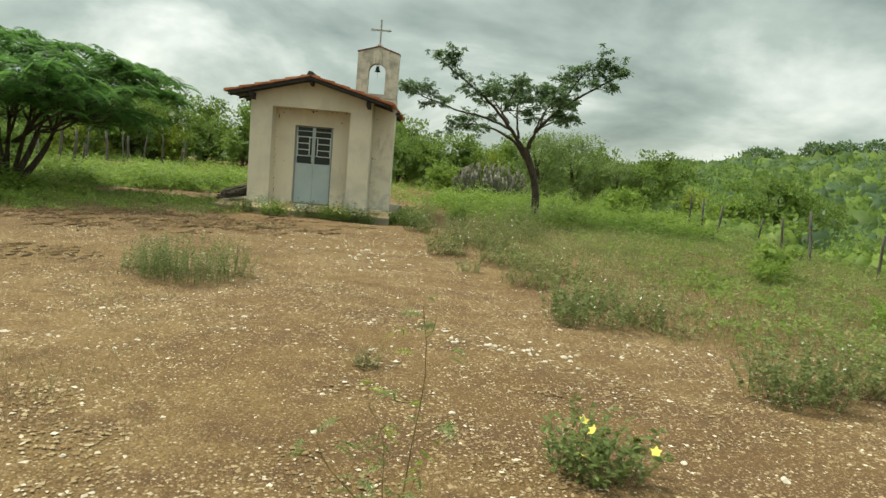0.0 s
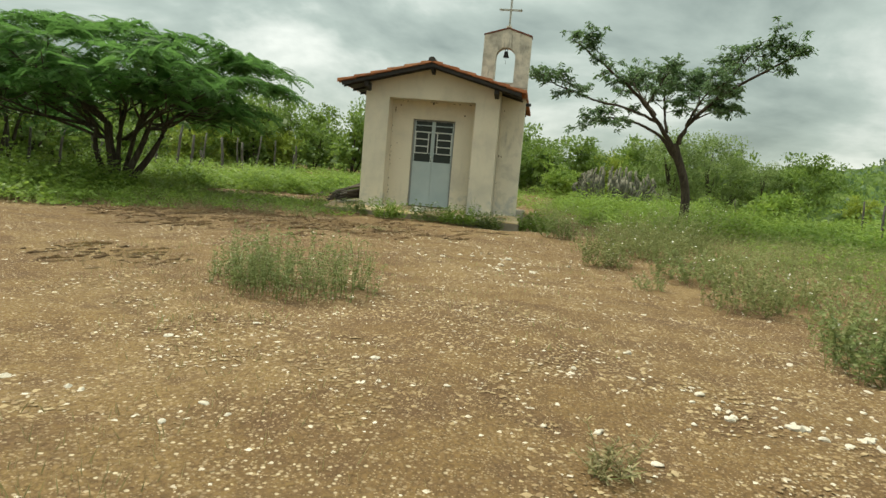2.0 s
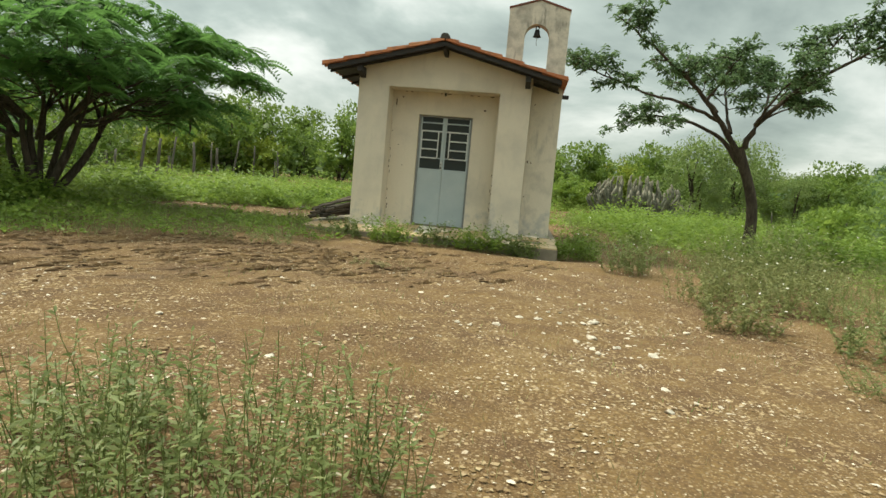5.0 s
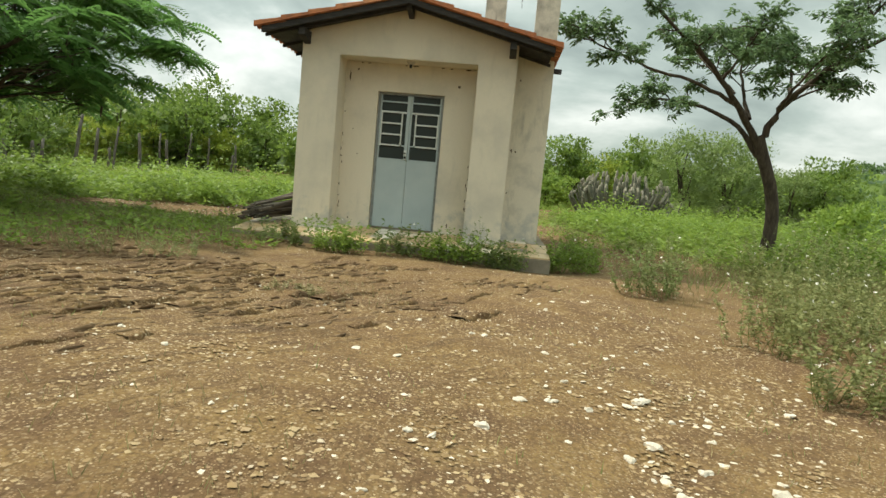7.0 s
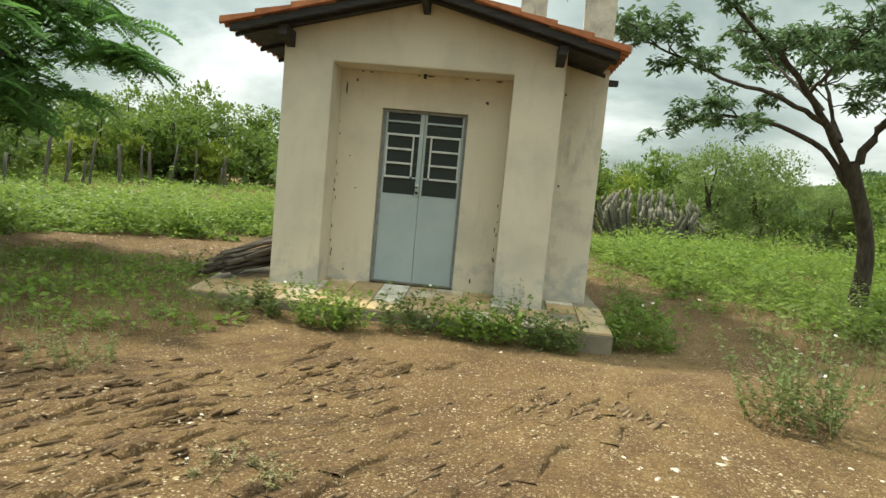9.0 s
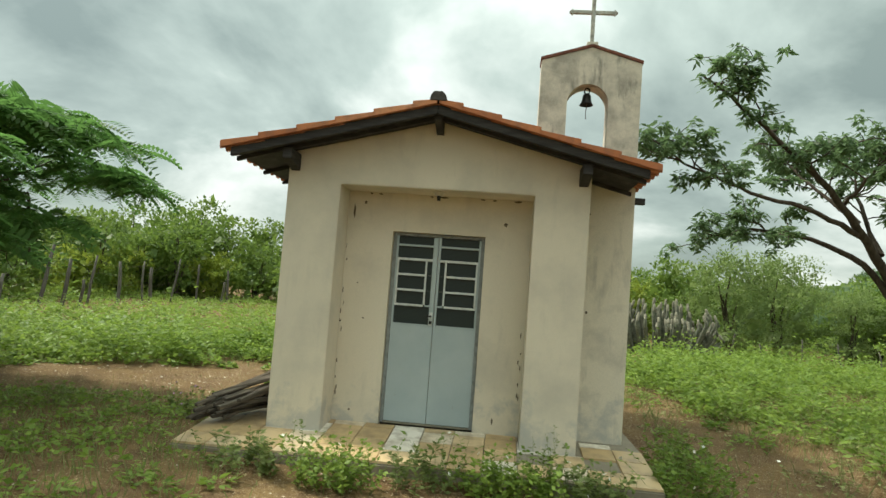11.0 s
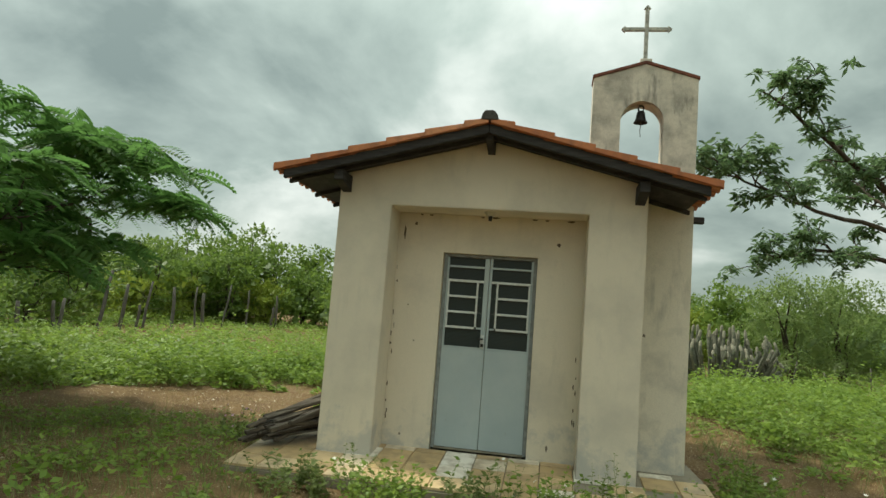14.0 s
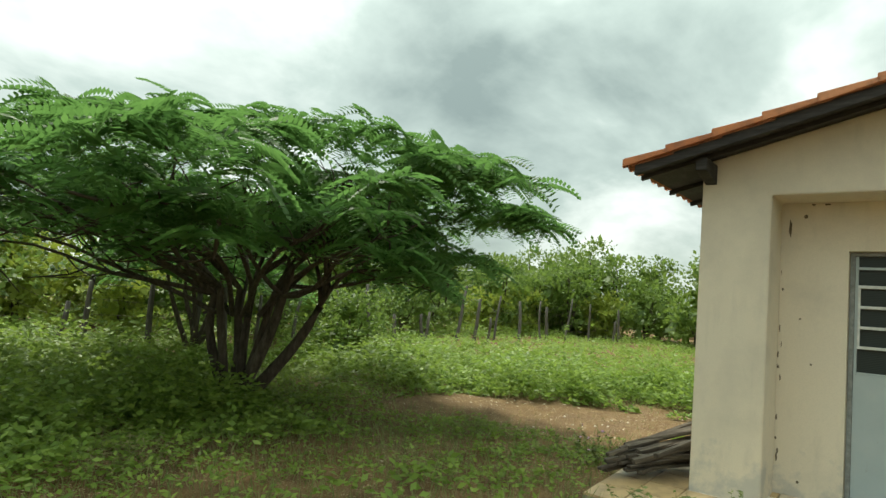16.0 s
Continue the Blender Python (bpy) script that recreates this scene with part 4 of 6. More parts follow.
    way = np.stack([np.cos(a), np.sin(a), rng.uniform(-0.10, 0.38, len(base))], 1)
    way = way + 0.25 * unit((base - np.array([-0.45, -0.4, 0])) * np.array([1, 1, 0]))
    v, f = frond_arrays(rng, base, way, rng.uniform(0.34, 0.56, len(base)), 10, 0.120, 0.052)
    put("crown", from_arrays("crown", v, f), LEAF_FERN, tree, "layered feathery green fronds")
    low = ends[(ends[:, 2] > 2.0)]
    for k in rng.choice(len(low), 34, replace=False):
        p = low[k]
        L = rng.uniform(0.32, 0.52)
        pts = [p, p + (0.01, 0.01, -L * 0.3), p + (0.03, 0.0, -L * 0.7), p + (0.02, -0.01, -L)]
        v, f = tube_arrays(pts, [0.008, 0.024, 0.024, 0.008], 5)
        put("seed_pod", from_arrays("seed_pod", v, f), BARK, tree, "long dark hanging seed pod")


def build_small_feather_tree():
    rng = np.random.default_rng(63)
    x, y = -12.1, 2.4
    tree = thing("feathery_tree", "smaller many-stemmed tree with feathery fronds beyond the spreading one", "tree", (x, y, float(height(x, y)) - 0.05))
    stems = []
    for a in (20, 110, 170, 260, 310):
        d = np.array([math.cos(radians(a)), math.sin(radians(a)), 0])
        stems.append(tube_arrays(bend(0.08 * d, d * rng.uniform(0.5, 1.3) + (0, 0, 2.4), 0, 8, 0.06, rng), np.linspace(0.075, 0.025, 8), 7))
    put("trunk", from_arrays("trunk", *join_arrays(stems), True), BARK, tree, "cluster of thin dark stems")
    m = 80
    ang, q = rng.uniform(0, 2 * np.pi, m), np.sqrt(rng.uniform(0, 1, m))
    cl = np.stack([2.3 * q * np.cos(ang), 2.3 * q * np.sin(ang), 3.1 - 1.2 * q ** 2.5 - 0.5 * rng.uniform(0, 1, m)], 1)
    base = np.repeat(cl, 8, 0) + rng.normal(size=(8 * m, 3)) * 0.06
    a = rng.uniform(0, 2 * np.pi, 8 * m)
    way = np.stack([np.cos(a), np.sin(a), rng.uniform(-0.1, 0.35, 8 * m)], 1)
    put("crown", from_arrays("crown", *frond_arrays(rng, base, way, rng.uniform(0.42, 0.66, 8 * m), 7, 0.14, 0.075)), LEAF_FERN, tree, "feathery green fronds")


def leafy_limb(rng, way_points, r0, r1, bare=0.35, reach=0.75, twigs=9):
    """One crooked limb through way points with side twigs on its outer part. Returns its wood and the places of leaf tufts."""
    w = np.asarray(way_points, float)
    t = np.linspace(0, 1, len(w))
    tt = np.linspace(0, 1, 4 * len(w))
    p = np.stack([np.interp(tt, t, w[:, k]) for k in range(3)], 1)
    for turn in range(4):
        p[1:-1] = 0.25 * p[:-2] + 0.5 * p[1:-1] + 0.25 * p[2:]
    p[1:-1] += rng.normal(size=(len(p) - 2, 3)) * 0.012
    rad = 0.74 * (r0 + (r1 - r0) * tt ** 0.7)
    wood, tufts = [tube_arrays(p, rad, 8)], [p[-1]]
    for k in range(twigs):
        f = bare + (1 - bare) * (k + rng.uniform(0, 1)) / twigs
        i = min(int(f * (len(p) - 1)), len(p) - 2)
        along = unit(p[i + 1] - p[i])
        d = unit(along * rng.uniform(0.3, 0.9) + rng.normal(size=3) * np.array([0.75, 0.75, 0.28]) + np.array([0, 0, 0.12]))
        L = reach * rng.uniform(0.55, 1.2) * (1.05 - 0.45 * f)
        q = bend(p[i], p[i] + d * L, 0.06 * L, 6, 0.035, rng)
        wood.append(tube_arrays(q, np.linspace(max(0.012, rad[i] * 0.42), 0.006, 6), 5))
        tufts += [q[5], q[4], q[3] + (0, 0, 0.04)]
        for j in range(3):
            o = q[rng.integers(2, 6)]
            e = o + unit(d * 0.6 + rng.normal(size=3) * np.array([0.9, 0.9, 0.25])) * rng.uniform(0.2, 0.42)
            wood.append(tube_arrays(bend(o, e, 0.02, 4, 0.015, rng), np.linspace(0.007, 0.004, 4), 4))
            tufts += [e, (o + e) / 2 + (0, 0, 0.02)]
    return join_arrays(wood), np.array(tufts)


def build_sparse_tree():
    rng = np.random.default_rng(8)
    x, y = 8.1, 2.9
    z = float(height(x, y)) - 0.05
    tree = thing("open_crowned_tree", "slender dark-trunked tree with an open flat crown of drooping leaves", "tree", (x, y, z))
    trunk = bend((0, 0, 0), (-0.52, -0.25, 2.12 - z), 0, 9, 0.0, rng)
    trunk[:, 0] += 0.20 * np.sin(np.pi * np.linspace(0, 1, 9)) ** 1.3
    put("trunk", from_arrays("trunk", *tube_arrays(trunk, [0.18, 0.135, 0.122, 0.116, 0.112, 0.110, 0.108, 0.112, 0.112], 12), True), BARK, tree, "leaning dark trunk forking low")
    limbs = [
        ([(7.55, 2.66, 2.05), (6.9, 2.4, 2.85), (6.1, 2.1, 3.55), (5.2, 1.75, 4.1), (4.65, 1.55, 4.4)], 0.098, 0.014, 0.42, 0.80, 10),
        ([(7.1, 2.5, 2.62), (6.2, 2.05, 2.9), (5.2, 1.65, 3.0), (4.5, 1.4, 3.22), (4.0, 1.25, 3.38)], 0.060, 0.012, 0.50, 0.55, 8),
        ([(7.66, 2.72, 1.78), (7.2, 2.8, 2.4), (6.4, 3.1, 2.72), (5.9, 3.4, 2.76), (5.4, 3.65, 2.6)], 0.082, 0.012, 0.42, 0.62, 10),
        ([(7.62, 2.66, 2.02), (7.85, 2.5, 2.7), (8.4, 2.2, 3.3), (9.2, 1.8, 3.85), (9.75, 1.52, 4.2), (10.0, 1.4, 4.4)], 0.105, 0.014, 0.40, 0.72, 12),
        ([(8.4, 2.2, 3.3), (8.7, 1.95, 3.95), (9.15, 1.65, 4.6)], 0.058, 0.012, 0.25, 0.75, 9),
        ([(7.85, 2.5, 2.7), (8.3, 2.4, 2.92), (8.75, 2.2, 3.1)], 0.040, 0.010, 0.40, 0.50, 7),
        ([(7.35, 2.55, 2.4), (7.25, 3.0, 3.2), (7.4, 3.5, 4.2)], 0.065, 0.012, 0.38, 0.75, 9),
        ([(7.0, 2.45, 2.8), (6.6, 3.0, 3.4), (6.4, 3.4, 3.85)], 0.055, 0.012, 0.30, 0.75, 9),
        ([(7.8, 2.5, 2.6), (7.9, 1.8, 3.1), (8.1, 1.35, 3.5)], 0.050, 0.010, 0.35, 0.70, 8),
        ([(7.95, 2.45, 2.85), (8.2, 3.2, 3.5), (8.5, 3.7, 3.9)], 0.050, 0.010, 0.35, 0.75, 8),
        ([(6.75, 2.35, 3.0), (6.9, 1.9, 3.4), (7.1, 1.6, 3.8)], 0.042, 0.010, 0.30, 0.65, 8),
    ]
    tufts = []
    for way_points, r0, r1, bare, reach, twigs in limbs:
        wood, tu = leafy_limb(rng, np.array(way_points) - np.array([x, y, z]), r0, r1, bare, reach, twigs)
        put("branch", from_arrays("branch", *wood, True), BARK, tree)
        tufts.append(tu)
    tufts = np.concatenate(tufts)
    cl = tufts + rng.normal(size=tufts.shape) * np.array([0.07, 0.07, 0.03])
    # each tuft: palmate leaflets spreading and drooping from one point
    n = 18
    base = np.repeat(cl, n, 0) + rng.normal(size=(len(cl) * n, 3)) * 0.035
    a = rng.uniform(0, 2 * np.pi, len(base))
    way = np.stack([np.cos(a), np.sin(a), rng.uniform(-1.1, 0.15, len(base))], 1)
    put("crown", from_arrays("crown", *leaf_arrays(base, way, rng.uniform(0.08, 0.15, len(base)), 0.043)), LEAF_DARK, tree, "dark drooping leaf clusters")


def scrub_proto(name, label, seed, radius, tall, mat, leaves, leaf_len, stems=4, clumps=46, open_base=0.25, wid=0.68):
    rng = np.random.default_rng(seed)
    t = thing(name, label, "tree" if tall > 2.2 else "bush")
    wood = []
    cl = []
    while len(cl) < clumps:
        a, r, h = rng.uniform(0, 2 * np.pi), math.sqrt(rng.uniform(0, 1)), rng.uniform(open_base, 1.0)
        shape = math.sqrt(max(0.0, 1 - ((h - 0.55) / 0.52) ** 2)) if h > 0.55 else 0.72 + 0.28 * h / 0.55
        lump = 1 + 0.22 * math.sin(3 * a + seed) + 0.15 * math.sin(7 * a + 2 * seed)
        cl.append((r * radius * shape * lump * math.cos(a), r * radius * shape * lump * math.sin(a), h * tall * (0.9 + 0.1 * lump)))
    cl = np.array(cl)
    for k in range(stems):
        e = cl[rng.integers(len(cl))] * np.array([0.6, 0.6, 0.9])
        wood.append(tube_arrays(bend((rng.normal(0, 0.06), rng.normal(0, 0.06), -0.15), e, 0, 6, 0.06, rng), np.linspace(0.022 * tall, 0.006 * tall, 6), 5))
    put("trunk", from_arrays("trunk", *join_arrays(wood), True), BARK, t)
    n = leaves // clumps
    base = np.repeat(cl, n, 0)
    sph = unit(rng.normal(size=(len(base), 3))) * (rng.uniform(0, 1, (len(base), 1)) ** 0.45)
    base = base + sph * radius * np.array([0.30, 0.30, 0.17])
    way = sph + rng.normal(size=base.shape) * 0.5 + np.array([0, 0, 0.15])
    size = leaf_len * rng.uniform(0.6, 1.25, len(base))
    # broad shaded leaves deep inside close the crown
    deep = np.linalg.norm(sph, axis=1) < 0.62
    size[deep] *= 1.55
    m = 90 if leaves < 5000 else 24
    inner = cl[rng.integers(0, len(cl), m)] * np.array([0.58, 0.58, 0.80]) + rng.normal(size=(m, 3)) * radius * 0.08
    broad = leaf_arrays(inner, rng.normal(size=(m, 3)), radius * rng.uniform(0.28, 0.42, m), radius * 0.26)
    put("crown", from_arrays("crown", *join_arrays([leaf_arrays(base, way, size, size * wid), broad])), mat, t)
    return t


def build_scrub():
    rng = np.random.default_rng(99)
    kinds = {
        "round": scrub_proto("scrub_tree", "round grey-green thorn tree in the scrub", 1, 1.9, 3.4, LEAF_SCRUB, 2100, 0.150, 5, 60, 0.12),
        "tall": scrub_proto("scrub_tree", "tall leafy tree at the edge of the field", 2, 2.1, 4.6, LEAF_SCRUB, 2200, 0.165, 4, 60, 0.10),
        "fresh": scrub_proto("bush", "leafy bright green bush in the scrub", 3, 1.3, 1.9, LEAF_FRESH, 1600, 0.125, 4, 44, 0.05),
        "dark": scrub_proto("scrub_tree", "dense dark green tree behind the fence", 4, 2.0, 3.9, LEAF_SCRUB, 2200, 0.160, 4, 56, 0.08),
        "yellow": scrub_proto("bush", "yellow-green flowering bush behind the field", 5, 1.4, 2.6, LEAF_YELLOW, 1700, 0.15, 4, 44, 0.08),
        "dense": scrub_proto("thorn_bush", "dense rounded green thorn bush behind the cactus", 7, 1.75, 3.3, LEAF_THORN, 8000, 0.092, 5, 110, 0.03, 0.55),
        "low": scrub_proto("bush", "low wild bush on the slope", 6, 1.0, 1.15, LEAF_FRESH, 1000, 0.095, 4, 36, 0.05),
    }
    used = set()

    def plant(kind, x, y, s=1.0, sink=0.0):
        m = pose(x, y, float(height(x, y)) - sink, 0, 0, rng.uniform(0, 360)) @ Matrix.Diagonal((s, s, s * rng.uniform(0.9, 1.12), 1))
        if kind not in used:
            used.add(kind)
            kinds[kind].matrix_basis = m
            ob = kinds[kind]
        else:
            src = kinds[kind]
            keep = src.scale.copy()
            src.scale = (1, 1, 1)
            ob = copy_thing(src, m)
            src.scale = keep
        ob["group"] = "scrub plants"

    # beside and behind the chapel
    for k, x, y, s in (("dense", 10.6, 17.6, 1.05), ("dense", 12.6, 18.6, 0.98), ("dense", 14.6, 17.5, 0.72), ("round", 9.6, 21, 0.95), ("yellow", 8.6, 24, 1.0), ("dark", 4.6, 22, 0.8), ("dark", 6.4, 23.5, 0.85), ("round", 2.5, 22.5, 0.85), ("fresh", 5.2, 18.5, 0.9),
                       ("round", 15.8, 18, 0.75), ("fresh", 14.5, 14.0, 0.6), ("fresh", 17.0, 9.5, 0.7), ("dark", 18, 22, 0.8), ("low", 12.2, 8.2, 1.0), ("yellow", 17.5, 14, 0.55),
                       ("round", -9.9, 5.0, 0.55)):
        plant(k, x, y, s)
    # belt beyond the field
    for x in np.arange(-25, 3, 1.9):
        for row in range(2):
            px, py = x + rng.normal(0, 0.7), 25.8 + row * 4 + rng.normal(0, 1.0) + 0.1 * abs(x + 8)
            plant(["yellow", "round", "yellow", "tall"][rng.integers(4)] if row == 0 else ["tall", "round", "dark"][rng.integers(3)], px, py, rng.uniform(0.8, 1.1) * (1.0 + 0.08 * row))
    # along the fence
    for y in np.arange(-14, 27, 2.0):
        for row in range(2):
            plant(["dark", "tall", "yellow", "round"][rng.integers(4)], -16.2 - row * 4.0 + rng.normal(0, 0.7), y + rng.normal(0, 0.7), rng.uniform(0.75, 1.05))
    # behind the chapel and down the slope
    for x in np.arange(3, 34, 2.3):
        for row in range(2):
            plant(["round", "dark", "fresh", "round"][rng.integers(4)], x + rng.normal(0, 0.7), 27 + row * 4.5 + rng.normal(0, 1.2), rng.uniform(0.65, 0.95))
    for k in range(70):
        y = rng.uniform(-8, 52)
        x = rng.uniform(17, 24 + 0.75 * (y + 12))
        plant(["round", "fresh", "low", "round", "dark", "fresh"][rng.integers(6)], x, y, rng.uniform(0.55, 0.95))
    for k in range(12):
        x, y = rng.uniform(9.5, 15), rng.uniform(-9, 12)
        plant("low", x, y, rng.uniform(0.30, 0.55))
    for x in np.arange(-30, 34, 8.0):
        plant(["round", "dark", "tall", "fresh"][rng.integers(4)], x + rng.normal(0, 0.8), -34 + rng.normal(0, 2.5), rng.uniform(0.7, 1.0))
    for k in range(6):
        x, y = rng.uniform(-12, -8.0), rng.uniform(-8, -2)
        plant("low", x, y, rng.uniform(0.3, 0.5))


def dome_leaves(rng, x, y, size, k, leaf=0.16, inside=0.86):
    """Rounded bushes far off: a lumpy inner mass for each, under a skin of k small leaves."""
    n = len(x)
    foot = np.stack([x, y, height(x, y)], 1)
    turn = rng.uniform(0, 6, n)
    rings, sides = (0.12, 0.5, 0.86), 9
    th = np.linspace(0, 2 * np.pi, sides, endpoint=False)
    core = []
    for el in rings:
        lump = 1 + 0.20 * np.sin(4 * th[None] + turn[:, None]) + rng.normal(0, 0.10, (n, sides))
        core.append(np.stack([np.cos(th) * math.sqrt(1 - el * el) * lump, np.sin(th) * math.sqrt(1 - el * el) * lump, el * 1.15 * lump], -1))
    core = np.stack(core, 1).reshape(n, -1, 3)
    core = np.concatenate([core, np.tile(np.array([[[0, 0, 1.1]]]), (n, 1, 1))], 1) * inside * size[:, None, None] + foot[:, None]
    per = len(rings) * sides + 1
    quads = [(r * sides + j, r * sides + (j + 1) % sides, (r + 1) * sides + (j + 1) % sides, (r + 1) * sides + j) for r in range(2) for j in range(sides)]
    caps = [(2 * sides + j, 2 * sides + j + 1, 2 * sides + (j + 2) % sides, per - 1) for j in range(0, sides - 1, 2)] + [(3 * sides - 1, 2 * sides, 2 * sides + 1, per - 1)]
    cf = (np.arange(n)[:, None, None] * per + np.array(quads + caps)[None]).reshape(-1, 4)
    sz = np.repeat(size, k)[:, None]
    d = unit(rng.normal(size=(n * k, 3)) + np.array([0, 0, 0.25]))
    d[:, 2] = np.abs(d[:, 2])
    lump = 1 + 0.20 * np.sin(4 * np.arctan2(d[:, 1:2], d[:, 0:1]) + np.repeat(turn, k)[:, None])
    base = np.repeat(foot, k, 0) + d * sz * lump * rng.uniform(0.74, 1.02, (n * k, 1)) * np.array([1.0, 1.0, 1.15])
    l = sz[:, 0] * leaf * rng.uniform(0.7, 1.4, n * k)
    return join_arrays([(core.reshape(-1, 3), cf), leaf_arrays(base, d + rng.normal(size=d.shape) * 0.6, l, l * 0.6)])


def build_far_scrub():
    rng = np.random.default_rng(12)
    mats = (LEAF_SCRUB, LEAF_FRESH, LEAF_DARK)
    for n, r0, r1, a0, a1, k, leaf in ((1300, 40, 110, 0.62, 1.75, 56, 0.19), (2000, 105, 330, 0.62, 1.75, 20, 0.28), (700, 44, 300, 1.75, 3.3, 18, 0.3), (250, 44, 250, -0.8, 0.62, 18, 0.3)):
        r = r0 * np.exp(rng.uniform(0, math.log(r1 / r0), n))
        a = rng.uniform(a0, a1, n)
        x, y = 2 + r * np.cos(a), -6 + r * np.sin(a)
        size = rng.uniform(0.8, 1.9, n) * (0.8 + r / 200)
        which = rng.integers(0, 10, n)
        for i, (lo, hi) in enumerate(((0, 5), (5, 7), (7, 10))):
            sel = (which >= lo) & (which < hi)
            ob = put("far_scrub", from_arrays("far_scrub", *dome_leaves(rng, x[sel], y[sel], size[sel], k, leaf)), mats[i])
            tagged(ob, "green thorn scrub covering the distant hills", "scrub", kind="stuff")


def build_far_trees():
    """A few taller trees on the crest of the far hill."""
    rng = np.random.default_rng(28)
    for a, r, h in ((1.075, 165, 5.5), (1.055, 170, 5.0), (1.00, 165, 6.0), (0.985, 172, 5.5), (0.965, 165, 5.5), (0.93, 172, 6.5), (0.90, 165, 6.0), (1.18, 190, 4.5)):
        x, y = 2 + r * math.cos(a), -6 + r * math.sin(a)
        z = float(height(x, y))
        t = thing("far_tree", "dark flat-topped tree on the crest of the far hill", "tree", (x, y, z), "far trees")
        put("trunk", from_arrays("trunk", *tube_arrays(bend((0, 0, -0.3), (0.3, 0, h * 0.7), 0, 6, 0.2, rng), np.linspace(0.3, 0.12, 6), 6), True), BARK, t)
        n = 900
        d = unit(rng.normal(size=(n, 3))) * rng.uniform(0.2, 1, (n, 1)) ** 0.4
        lump = 1 + 0.25 * np.sin(3 * np.arctan2(d[:, 1:2], d[:, 0:1]) + r)
        base = np.array([0.3, 0, h * 0.68]) + d * lump * np.array([3.4, 3.4, 1.7])
        put("crown", from_arrays("crown", *leaf_arrays(base, d + rng.normal(size=d.shape) * 0.6, rng.uniform(0.4, 0.9, n), 0.42)), LEAF_DARK, t)


def build_slope_scrub():
    rng = np.random.default_rng(15)
    n = 1900
    y = rng.uniform(-8, 52, n)
    x = 16.2 + (8 + 0.75 * (y + 12)) * rng.uniform(0, 1, n)
    size = 0.32 * np.exp(rng.uniform(0, 1.25, n))
    which = rng.integers(0, 10, n)
    for lo, hi, mat in ((0, 4, LEAF_SCRUB), (4, 8, LEAF_FRESH), (8, 10, LEAF_DARK)):
        sel = (which >= lo) & (which < hi)
        ob = put("slope_scrub", from_arrays("slope_scrub", *dome_leaves(rng, x[sel], y[sel], size[sel], 56, 0.20, 0.62)), mat)
        tagged(ob, "bright green low scrub covering the valley slope", "scrub", kind="stuff")


def build_cactus():
    rng = np.random.default_rng(4)
    x0, y0 = 7.7, 15.6
    t = thing("cactus_clump", "dense clump of grey-green columnar cactus stems", "cactus", (x0, y0, float(height(x0, y0))))
    for k in range(125):
        a, r = rng.uniform(0, 2 * np.pi), math.sqrt(rng.uniform(0, 1))
        b = np.array([1.15 * r * math.cos(a), 0.85 * r * math.sin(a), -0.1])
        h = rng.uniform(1.15, 2.15) * (1.0 - 0.28 * r)
        e = b + np.array([0.75 * r * math.cos(a), 0.6 * r * math.sin(a), h])
        p = bend(b, e, 0.0, 7, 0.02, rng)
        p[1:-1, :2] += 0.24 * r * np.array([math.cos(a), math.sin(a)])
        v, f = tube_arrays(p, np.array([0.8, 1, 1, 1, 1, 0.9, 0.35]) * rng.uniform(0.046, 0.066), 12)
        c = np.repeat(p, 12, 0)
        flute = np.where(np.arange(len(v)) % 2 == 0, 1.0, 0.74)[:, None]
        v = c + (v - c) * flute
        stem = put("cactus_stem", from_arrays("cactus_stem", v, f), CACTUS, t)
        cap = np.array([p[-2] * 0.55 + p[-1] * 0.45, p[-2] * 0.15 + p[-1] * 0.85, p[-1] + (0, 0, 0.02), p[-1] + (0, 0, 0.05)])
        put("cactus_tip", from_arrays("cactus_tip", *tube_arrays(cap, [0.046, 0.050, 0.038, 0.010], 8), True), CACTUS_TIP, stem, "pale woolly tip")


# ---- fences ----


def build_fence(name, label, posts, hgt, seed, wires=4):
    rng = np.random.default_rng(seed)
    fence = thing(name, label, "fence")
    heads = []
    for x, y in posts:
        z = float(height(x, y))
        h = hgt * rng.choice([0.62, 0.9, 1.0, 1.08, 1.18]) * rng.uniform(0.92, 1.08)
        lean = rng.normal(0, 0.10, 2)
        p = bend((x, y, z - 0.2), (x + lean[0] * h, y + lean[1] * h, z + h), 0, 5, 0.018, rng)
        v, f = tube_arrays(p, np.array([1.1, 1.05, 1, 0.95, 0.8]) * rng.uniform(0.045, 0.075) * hgt / 1.8, 7)
        me = from_arrays("post", np.concatenate([v, [p[-1] + (0, 0, 0.01)]]), f, False)
        bm = bmesh.new()
        bm.from_mesh(me)
        bmesh.ops.holes_fill(bm, edges=[e for e in bm.edges if e.is_boundary], sides=8)
        part("post", bm, POST_WOOD, fence)
        heads.append((x, y, z, h))
    for k in range(wires):
        fr = 0.25 + 0.68 * k / (wires - 1)
        pts = [(x, y, z + h * fr * 0.95) for x, y, z, h in heads]
        v, f = tube_arrays(pts, [0.0035] * len(pts), 4)
        put("wire", from_arrays("wire", v, f), WIRE, fence)


# ---- ground plants ----


def scatter(rng, n, x0, x1, y0, y1, weight):
    x, y = rng.uniform(x0, x1, n), rng.uniform(y0, y1, n)
    keep = rng.uniform(0, 1, n) < weight(x, y)
    return x[keep], y[keep]


def clumpy(x, y):
    return 0.5 + 0.5 * np.sin(1.3 * x + 2.0 * np.sin(0.7 * y)) * np.sin(1.1 * y + 1.7 * np.sin(0.9 * x))


